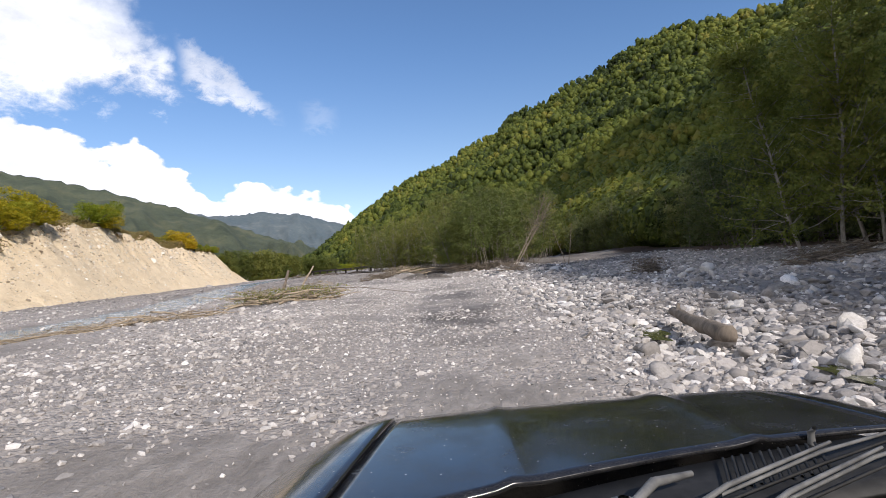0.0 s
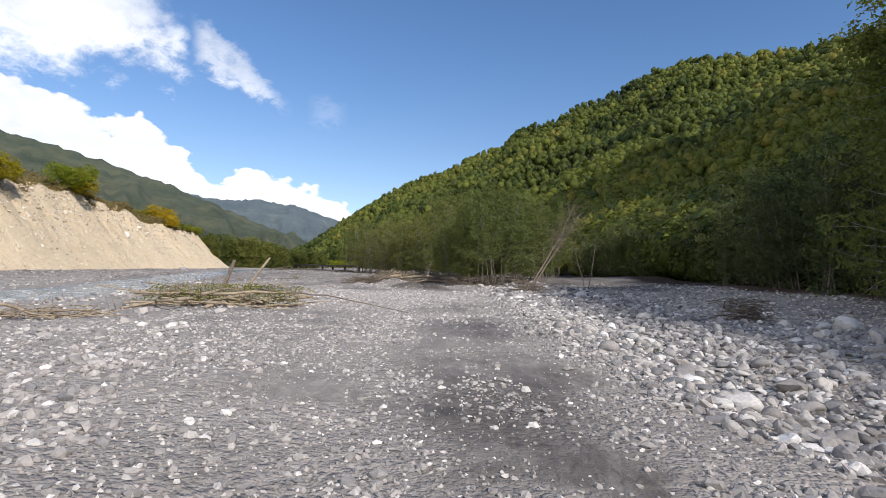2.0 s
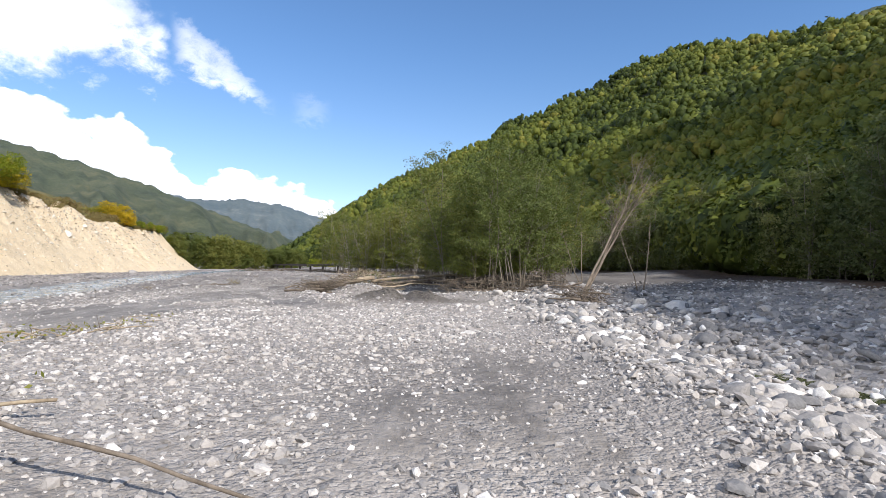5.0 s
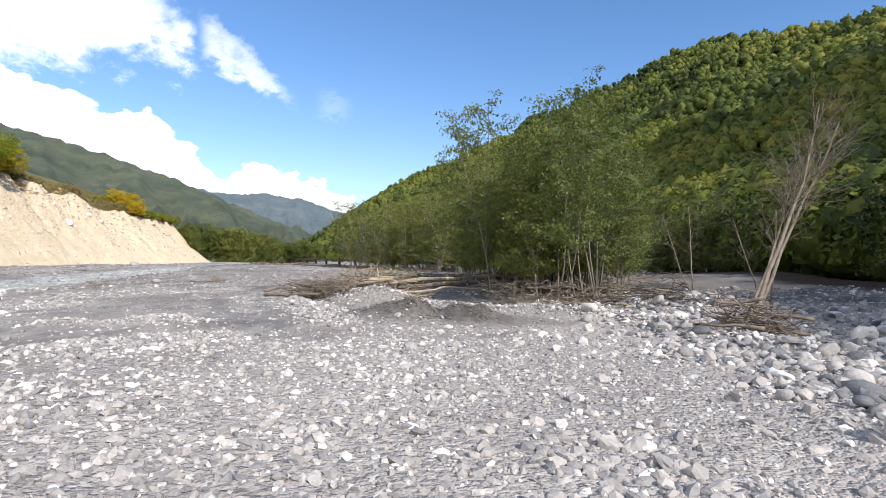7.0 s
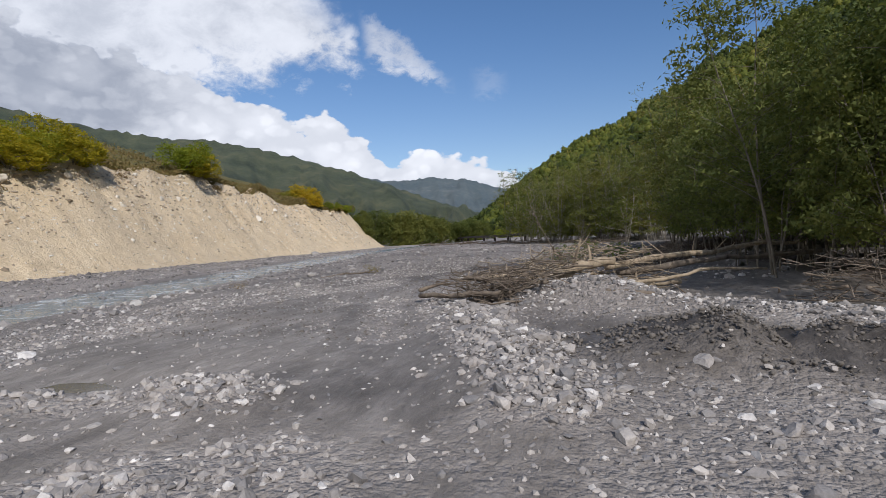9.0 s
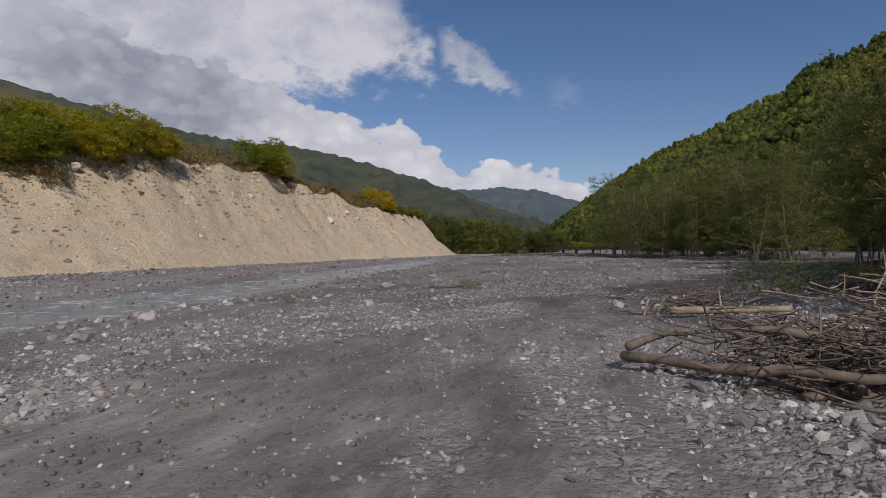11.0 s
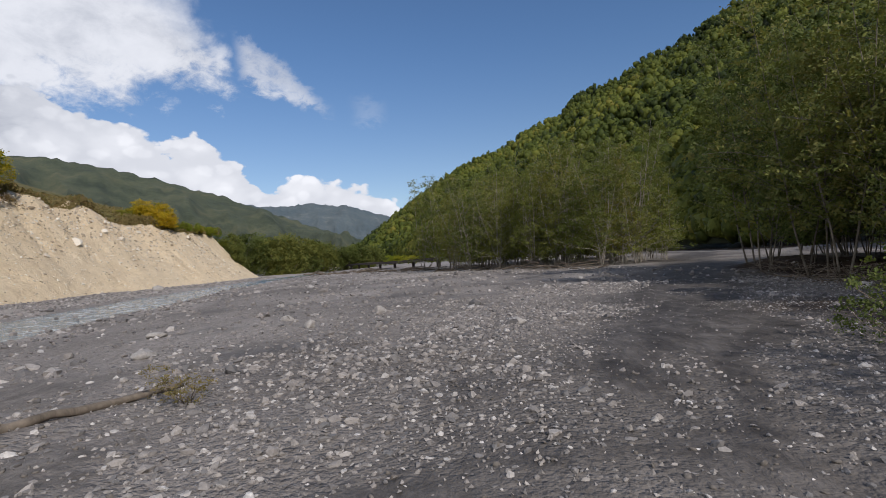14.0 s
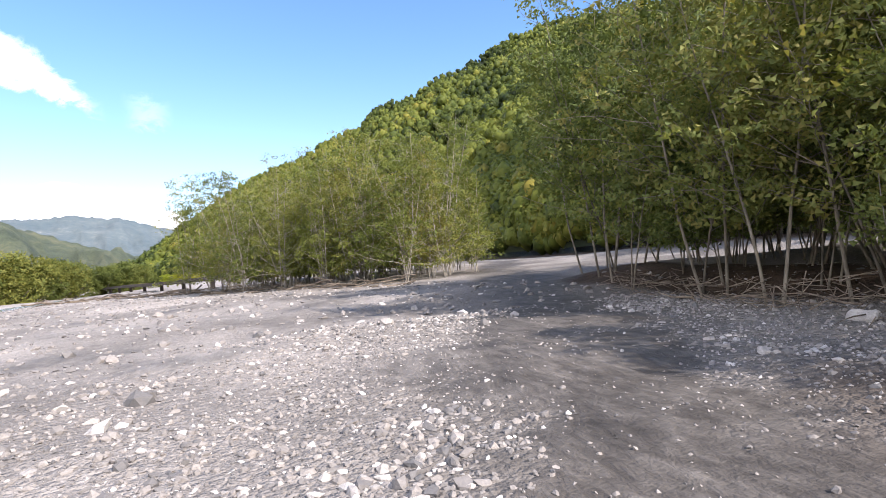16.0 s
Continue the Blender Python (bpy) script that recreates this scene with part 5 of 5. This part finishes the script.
drift_pile("driftwood_pile", [(-2.0, 70, 0), (1.0, 92, 0)], 34, 2.4, 0.035, M_DEAD, "flood wood strewn along the alder stems", 85, 500, 0, 0.6, 75)
drift_pile("driftwood_pile", [(-19.0, 136.5, 0), (-2.0, 111.5, 0)], 46, 4.5, 0.10, M_DEAD, "brown flood wood against far alders", 86, 300, 0, 0.6, -50)
drift_pile("driftwood_pile", [(-46.0, 168, 0), (-20.0, 142, 0)], 60, 7.0, 0.14, M_DEAD, "dark flood wood across the far bar", 87, 300, 0, 0.7, -40)
log("bleached_log", (-5.2, 58.5, 0.66), (-3.7, 59.2, 0.92), 0.16, 0.11, M_DRIFT, "thick bleached forked log on a cobble mound", 88, 0.10, 3)
log("bleached_log", (-3.9, 59.9, 0.72), (4.6, 69.2, 1.15), 0.10, 0.05, M_DRIFT, "long pale log lying into the alders", 89, 0.05, 5)
log("bleached_log", (-3.6, 60.6, 0.50), (3.2, 66.0, 0.62), 0.11, 0.06, M_LOG, "long dark grey log lying on gravel", 90, 0.05, 3)
log("bleached_log", (-3.9, 58.3, 0.30), (0.4, 61.4, 0.42), 0.055, 0.03, M_DRIFT, "thin pale log lying on gravel", 98, 0.06, 3)
log("bleached_log", (-3.9, 57.2, 0.30), (-2.9, 56.9, 0.28), 0.10, 0.07, M_DEAD, "short brown log end in cobbles", 91, 0.04, 0)
log("bleached_log", (-9.0, 58.6, 0.16), (-6.4, 57.4, 0.34), 0.075, 0.05, M_DEAD, "brown log sloping out of torn roots", 92, 0.08, 2)
log("sunken_log", (-18.3, 69.2, float(height(-18.3, 69.2)) + 0.03), (-17.0, 72.6, float(height(-17.0, 72.6)) + 0.05), 0.07, 0.045, M_LOG, "dark half-buried log on the silt", 93, 0.08, 1)
drift_pile("root_clump", [(11.0, 30.4, 0), (12.2, 31.2, 0)], 18, 1.6, 0.07, M_DEAD, "brown root clump on the gravel", 94, 240, 0, 0.9)
drift_pile("root_clump", [(17.5, 27.5, 0), (24.0, 31.0, 0)], 40, 3.2, 0.08, M_DEAD, "brushwood at the foot of birches", 95, 360, 0, 0.8)


def dead_tree(name, base, tips, label, seed, twig=16, r0=0.15):
    """Bare leaning stems with their twigs."""
    rng = np.random.default_rng(seed)
    root = new(name)
    for tip in tips:
        b = np.array(base, float) + np.r_[rng.normal(0, 0.18, 2), -0.1]
        t = np.array(tip, float)
        ln = np.linalg.norm(t - b)
        r = r0 * ln / 7
        v, f = limb(rng, b, t, r, r * 0.25, 0.05, 9, 7)
        stem = part("stem", limb_mesh("stem", v, f, 7, M_DEAD), root)
        bits = []
        for _ in range(twig):
            q = rng.uniform(0.5, 1.0)
            c = v[int(q * 8) * 7 : int(q * 8) * 7 + 7].mean(0)
            d = (t - b) / ln * 1.0 + rng.normal(0, 0.42, 3)
            w = wander(c, d / np.linalg.norm(d), ln * rng.uniform(0.08, 0.24), 6, 0.14, rng, 0.03)
            bits.append(tube(w, np.linspace(r * 0.15, 0.005, 7), 4))
            for _k in range(3):
                c2 = w[int(rng.integers(2, 6))]
                d2 = d / np.linalg.norm(d) + rng.normal(0, 0.6, 3)
                bits.append(tube(wander(c2, d2 / np.linalg.norm(d2), ln * rng.uniform(0.05, 0.14), 4, 0.15, rng), np.linspace(r * 0.09, 0.004, 5), 3))
        v2 = join([(np.asarray(v_), f_) for v_, f_ in bits])
        tagged(part("brush", mesh("brush", *v2, M_DEAD), root), kind="stuff")
    return tagged(root, label, "dead tree")


dead_tree("dead_tree", (6.2, 49.6, 0), [(10.4, 53.0, 7.0), (10.9, 52.8, 6.4), (9.7, 53.0, 5.0)], "leaning bare grey tree with roots in cobbles", 101, 40, 0.050)
drift_pile("root_clump", [(5.6, 49.0, 0), (7.0, 49.8, 0)], 26, 1.9, 0.06, M_DEAD, "torn root plate of the leaning bare tree", 102, 260, 0, 0.8)
dead_tree("dead_tree", (-4.9, 60.3, 0.3), [(-5.9, 59.6, 2.55), (-4.3, 60.2, 2.0)], "curled bare sapling among flood wood", 103, 5, 0.07)
dead_tree("dead_tree", (9.0, 58.5, 0), [(9.4, 60.0, 4.4), (8.0, 59.4, 4.0)], "thin bare saplings on the gravel", 104, 8, 0.06)
dead_tree("dead_tree", (14.0, 62.0, 0), [(13.0, 63.0, 4.2), (15.2, 63.0, 4.6)], "thin bare saplings before the forest", 105, 8, 0.07)

# tall birches at the start of the forest edge
BIRCH = [tree_meshes(500 + k, tall, 1, 0.05, 11000, 0.19, 0.12, M_BIRCH, M_HERB, 0.066, 80, 0.0) for k, tall in enumerate([16.0, 14.0])]
for x, y, k, turn, lean in [(23.8, 32.3, 0, 10, -12), (21.8, 32.9, 1, 80, -14), (25.9, 31.8, 1, 200, -4), (27.0, 34.5, 0, 130, -6), (29.0, 36.0, 1, 300, -3)]:
    make_tree("birch", BIRCH[k], pose(x, y, float(height(x, y)), 0, lean, 0) @ pose(0, 0, 0, 0, 0, turn), "tall leaning birch with pale trunk and loose crown", "tree", "birches at the forest edge")

# low shrubs on the bar
LOW = bush_meshes(311, 1.3, 2.4, 1700, 0.055, M_DEAD, M_DRY)
LEAFY = bush_meshes(312, 1.3, 2.6, 1500, 0.07, M_DEAD, M_LEAF)
for x, y, k in [(-6.2, 72.6, 0.6), (-5.2, 73.6, 0.8), (-4.0, 74.8, 0.8), (-5.4, 70.8, 0.5), (-3.2, 72.2, 0.7)]:
    make_tree("shrub", LEAFY, pose(x, y, float(height(x, y)), 0, 0, x * 71) @ Matrix.Scale(k, 4), "low green-leaved shrub on the low bank beside the track", "shrub", "shrubs beside the track")
for x, y, k, label in [(-16.35, 71.6, 0.42, "small dry shrub on the silt"), (-20.3, 65.3, 0.28, "tiny dry shrub near the river")]:
    make_tree("shrub", LOW, pose(x, y, float(height(x, y)), 0, 0, x * 31) @ Matrix.Scale(k, 4), label, "shrub")

# ---- boulders ----
def boulder(x, y, r, seed, label="pale grey boulder on the river gravel"):
    shapes, f = stone_shapes(3, 1, seed)
    v = shapes[0] * r
    v = v + 0.05 * r * np.stack([vnoise(v[:, 0] + k, v[:, 1] + v[:, 2], 0.4 * r, seed + k) for k in range(3)], 1)
    ob = new("boulder", mesh("boulder", v, f, M_BOULDER))
    ob.matrix_basis = pose(x, y, float(height(x, y)) + 0.22 * r, 0, 0, seed * 47)
    tagged(ob, label, "boulder", "boulders on the bar")


for k, (x, y, r) in enumerate([(-16.4, 64.0, 0.24), (-19.6, 75.6, 0.26), (-15.8, 81.9, 0.22), (-17.2, 79.4, 0.2), (6.7, 15.3, 0.24), (7.6, 14.2, 0.30), (12.6, 27.9, 0.42), (13.6, 28.4, 0.55), (11.6, 26.6, 0.30), (8.3, 32.9, 0.3), (8.8, 49.0, 0.40), (9.8, 47.5, 0.45), (10.6, 50.6, 0.35), (7.8, 46.8, 0.3), (-21.5, 79.0, 0.24), (-18.4, 80.8, 0.2), (-9.4, 67.4, 0.17), (-8.6, 68.3, 0.20), (-9.9, 66.4, 0.14), (-8.9, 66.9, 0.15), (-10.1, 67.2, 0.12), (-0.8, 82.0, 0.26), (3.2, 16.8, 0.2), (3.6, 22.5, 0.22), (4.2, 9.2, 0.22), (5.6, 7.6, 0.26), (2.4, 50.4, 0.24), (-11.6, 77.2, 0.2), (-23.4, 62.4, 0.32), (-60.7, 140.4, 0.9)]):
    boulder(x, y, r, 600 + k)
for k, (x, y, r) in enumerate([(146.3, 0.60, 1.0), (101.0, 0.86, 0.9), (118.0, 0.72, 0.55), (128.0, 0.55, 0.5), (92.0, 0.9, 0.8), (156.0, 0.75, 0.6)]):
    bx, bz = bank_point(np.array([x]), np.array([y]))
    ob = new("boulder", mesh("boulder", stone_shapes(3, 1, 650 + k)[0][0] * r, stone_shapes(3, 1, 650 + k)[1], M_SCREE))
    ob.matrix_basis = pose(float(bx[0]) + 0.2, x, float(bz[0]), 10, 30, k * 50)
    tagged(ob, "pale boulder sticking out of the sandy bank", "boulder", "boulders in the bank")

# ---- pools ----
pool("pool", 3.9, 12.2, 0.45, 2.0, 6, -0.02, M_GREEN, "shallow green pool among cobbles")
pool("pool", 5.3, 6.8, 0.32, 0.9, 10, 0.015, M_GREEN, "shallow green pool among cobbles")
pool("pool", 5.2, 26.8, 0.9, 3.6, 4, 0.03, M_GREEN, "shallow green pool among cobbles")
pool("pool", 5.9, 33.6, 0.8, 2.2, 8, 0.03, M_GREEN, "shallow green pool among cobbles")
for cx, cy, rx, ry in BASINS:
    pool("pool", cx, cy, rx * 0.9, ry * 0.9, 20, 0.09, M_POOL, "shallow muddy pool on the silt")

# ---- footbridge over the far bar ----
def bridge():
    root = new("footbridge")
    a, b = Vector((-64, 257, 1.25)), Vector((-20.6, 155, 1.75))
    way = (b - a).normalized()
    side = Vector((way.y, -way.x, 0))
    def beam(name, p, q, w, h):
        d = (q - p).normalized()
        s_ = Vector((d.y, -d.x, 0)).normalized() * w / 2 if abs(d.z) < 0.9 else Vector((w / 2, 0, 0))
        u = Vector((0, 0, h / 2)) if abs(d.z) < 0.9 else Vector((0, h / 2, 0))
        v = [c + i * s_ + j * u for c in (p, q) for i, j in ((-1, -1), (1, -1), (1, 1), (-1, 1))]
        part(name, mesh(name, [tuple(c) for c in v], [(0, 1, 2, 3), (7, 6, 5, 4), (0, 4, 5, 1), (1, 5, 6, 2), (2, 6, 7, 3), (3, 7, 4, 0)], M_DECK, False), root)
    n = 7
    for k in range(n):
        p, q = a.lerp(b, k / n), a.lerp(b, (k + 0.995) / n)
        sag = Vector((0, 0, 0.12 * math.sin(k)))
        beam("deck", p + sag, q + sag, 1.6, 0.18)
        beam("girder", p + sag - side * 0.7 - Vector((0, 0, 0.29)), q + sag - side * 0.7 - Vector((0, 0, 0.29)), 0.2, 0.38)
        beam("girder", p + sag + side * 0.7 - Vector((0, 0, 0.29)), q + sag + side * 0.7 - Vector((0, 0, 0.29)), 0.2, 0.38)
    for k in range(n + 1):
        p = a.lerp(b, k / n)
        beam("pier", Vector((p.x, p.y, -1.0)), Vector((p.x, p.y, p.z - 0.25)), 0.5, 0.5)
    tagged(root, "low dark footbridge of steel girders over the far river bar", "bridge")


bridge()


# ---- the car at the start of the track ----
def paint_material():
    m, n, bsdf, out, geo = material("dusty_black_paint")
    pos = geo.outputs["Position"]
    dust = n.noise(pos, 5.0, 6.0, 0.65)
    vor = n.add("ShaderNodeTexVoronoi", Scale=46.0)
    n.put(pos, vor.inputs["Vector"])
    bw = n.add("ShaderNodeRGBToBW")
    n.put(vor.outputs["Color"], bw.inputs[0])
    speck = n.math("MULTIPLY", n.step(vor.outputs["Distance"], 0.14, 0.07), n.step(bw.outputs[0], 0.45, 0.7))
    film = n.noise(pos, 160.0, 3.0, 0.7)
    col = n.mix(n.math("MULTIPLY", n.step(dust, 0.3, 0.8, 0.04, 0.22), n.step(film, 0.35, 0.7, 0.3, 1.0)), (0.010, 0.011, 0.014), (0.16, 0.145, 0.125))
    n.put(n.mix(n.math("MULTIPLY", speck, 0.6), col, (0.5, 0.48, 0.44)), bsdf.inputs["Base Color"])
    n.put(n.step(dust, 0.3, 0.8, 0.10, 0.34), bsdf.inputs["Roughness"])
    bsdf.inputs["Specular IOR Level"].default_value = 0.4
    bsdf.inputs["Coat Weight"].default_value = 0.25
    bsdf.inputs["Coat Roughness"].default_value = 0.05
    return m


def car():
    paint = paint_material()
    rubber = noisy_material("black_rubber", 20.0, [(0.3, (0.012, 0.012, 0.012)), (0.7, (0.03, 0.03, 0.03))], 0.002, 0.0, 0.6)
    metal = noisy_material("bare_metal", 12.0, [(0.3, (0.07, 0.07, 0.07)), (0.7, (0.20, 0.20, 0.195))], 0.002, 0.0, 0.4)
    glass, n, bsdf, out, geo = material("windscreen_glass")
    bsdf.inputs["Base Color"].default_value = (0.02, 0.03, 0.03, 1)
    bsdf.inputs["Roughness"].default_value = 0.03
    bsdf.inputs["Specular IOR Level"].default_value = 0.6
    root = new("car")
    MID, HALF = 0.45, 0.97

    def rear(x):
        """Where the bonnet ends before the windscreen."""
        return 1.45 - 0.41 * np.clip((1.12 - np.asarray(x, float)) / 1.47, 0, 1.1) ** 1.6

    def sheet(name, fn, nu, nv, mat, label=""):
        u, v = (a.ravel() for a in np.meshgrid(np.linspace(0, 1, nu), np.linspace(0, 1, nv), indexing="ij"))
        ob = part(name, mesh(name, np.stack(fn(u, v), 1), grid_faces(nu, nv), mat), root, label)
        solid = ob.modifiers.new("thickness", "SOLIDIFY")
        solid.thickness = 0.012
        return ob

    def skin(x, y):
        """Height of the bonnet and wings."""
        a = np.abs((x - MID) / HALF)
        w = np.clip((y - 1.20) / 1.0, 0, 1.2)
        return 1.20 - 0.05 * w - 0.05 * w**8 - 0.02 * a**2 - 0.06 * np.clip(a - 0.78, 0, 1) ** 1.5 / 0.1 + 0.010 * np.exp(-(((np.abs(x - MID) - 0.30) / 0.03) ** 2))

    def front(x):
        return 2.27 - 0.48 * np.abs((x - MID) / HALF) ** 3.2

    def flare(x, y):
        return MID + (x - MID) * (1 + 0.15 * np.clip(1.85 - y, -0.2, 1))

    def bonnet(u, v):
        x = MID - 0.70 + 1.40 * u
        back = rear(x)
        y = back + (front(x) - back) * v
        return flare(x, y), y, skin(x, y)

    sheet("bonnet", bonnet, 40, 24, paint, "dusty black bonnet")
    for side in (-1, 1):
        def wing(u, v, side=side):
            x = MID + side * (0.704 + 0.266 * u)
            y = 0.85 + (front(x) - 0.87) * v
            return flare(x, y), y, skin(x, y) - 0.004
        def flank(u, v, side=side):
            y = -2.3 + 4.05 * v
            return flare(MID + side * (HALF + 0.02 * np.sin(u * math.pi)), y), y, 0.32 + (np.where(y > 0.9, 0.75, 0.72)) * u
        sheet("wing", wing, 10, 24, paint)
        sheet("side_panel", flank, 8, 30, paint)
    sheet("front_panel", lambda u, v: (MID - HALF + 2 * HALF * u, front(MID - HALF + 2 * HALF * u) + 0.05 * np.sin(v * math.pi), 0.34 + 0.66 * v), 30, 8, paint)
    sheet("rear_panel", lambda u, v: (MID - HALF + 2 * HALF * u, -2.3 + 0 * v, 0.34 + 0.68 * v), 12, 4, paint)
    sheet("cowl", lambda u, v: (MID - 0.72 + 1.50 * u, rear(MID - 0.72 + 1.50 * u) - 0.24 + 0.225 * v, 1.135 + 0.03 * v), 24, 4, rubber, "black plastic cowl below the windscreen")
    sheet("windscreen", lambda u, v: (MID - 0.74 + 0.06 * v + (1.48 - 0.12 * v) * u, 1.02 - 0.72 * v + 0.12 * np.cos((u - 0.6) * 2.6), 1.135 + 0.27 * v), 20, 8, glass, "dark windscreen")
    sheet("roof", lambda u, v: (MID - 0.69 + 1.38 * u, 0.36 - 2.05 * v, 1.408 + 0.03 * np.sin(u * math.pi) * np.sin(v * math.pi)), 12, 12, paint)
    for side in (-1, 1):
        sheet("side_window", lambda u, v, side=side: (MID + side * (0.91 - 0.22 * v), 0.85 - 2.6 * u - 0.45 * v * (1 - 2 * u), 1.03 + 0.38 * v), 12, 5, glass)
    sheet("rear_window", lambda u, v: (MID - 0.7 + 1.4 * u, -1.68 - 0.55 * (1 - v), 1.01 + 0.40 * v), 8, 4, glass)
    for k in range(11):
        x0 = 0.62 + 0.026 * k
        y0 = float(rear(x0))
        part("cowl_slat", mesh("cowl_slat", *tube([(x0 - 0.03, y0 - 0.17, 1.160), (x0 + 0.02, y0 - 0.04, 1.178)], [0.004, 0.004], 5), rubber), root)
    for (x0, y0), (x1, y1) in (((0.52, 1.13), (1.16, 1.42)), ((0.62, 1.08), (1.22, 1.36))):
        d = np.array((x1 - x0, y1 - y0))
        at = lambda q, h: (x0 + d[0] * q, y0 + d[1] * q, h)
        arm = part("wiper", mesh("wiper", *tube([at(-0.16, 1.17), at(0.05, 1.20), at(0.55, 1.215)], [0.008, 0.006, 0.004], 6), metal), root, "bare metal wiper arm")
        part("wiper_blade", mesh("wiper_blade", *tube([at(0.02, 1.185), at(0.5, 1.20), at(1.0, 1.185)], [0.004, 0.005, 0.004], 6), metal), arm)
        part("wiper_rubber", mesh("wiper_rubber", *tube([at(0.02, 1.168), at(0.5, 1.172), at(1.0, 1.168)], [0.004, 0.004, 0.004], 5), rubber), arm)
    part("wiper_pivot", mesh("wiper_pivot", *tube([(0.33, 1.13, 1.15), (0.33, 1.13, 1.19), (0.33, 1.13, 1.20)], [0.035, 0.032, 0.012], 10), metal), root)
    part("wiper_link", mesh("wiper_link", *tube([(0.30, 1.08, 1.18), (0.42, 1.20, 1.195), (0.52, 1.24, 1.19)], [0.008, 0.012, 0.007], 8), metal), root)
    part("washer_nozzle", mesh("washer_nozzle", *tube([(0.91, 1.415, 1.16), (0.91, 1.415, 1.195), (0.91, 1.40, 1.21)], [0.010, 0.009, 0.006], 8), metal), root)
    for x in (MID - 0.86, MID + 0.86):
        for y in (1.42, -1.45):
            w = np.sign(x - MID)
            a = [(x - w * 0.11, y, 0.34), (x - w * 0.10, y, 0.34), (x + w * 0.10, y, 0.34), (x + w * 0.11, y, 0.34)]
            tyre = part("wheel", mesh("wheel", *tube(a, [0.26, 0.34, 0.34, 0.26], 28), rubber), root, "black tyre")
            part("rim", mesh("rim", *tube([(x + w * 0.06, y, 0.34), (x + w * 0.115, y, 0.34), (x + w * 0.116, y, 0.34)], [0.23, 0.22, 0.02], 20), metal), tyre)
    tagged(root, "black car with dusty bonnet standing on the gravel track", "car")


car()
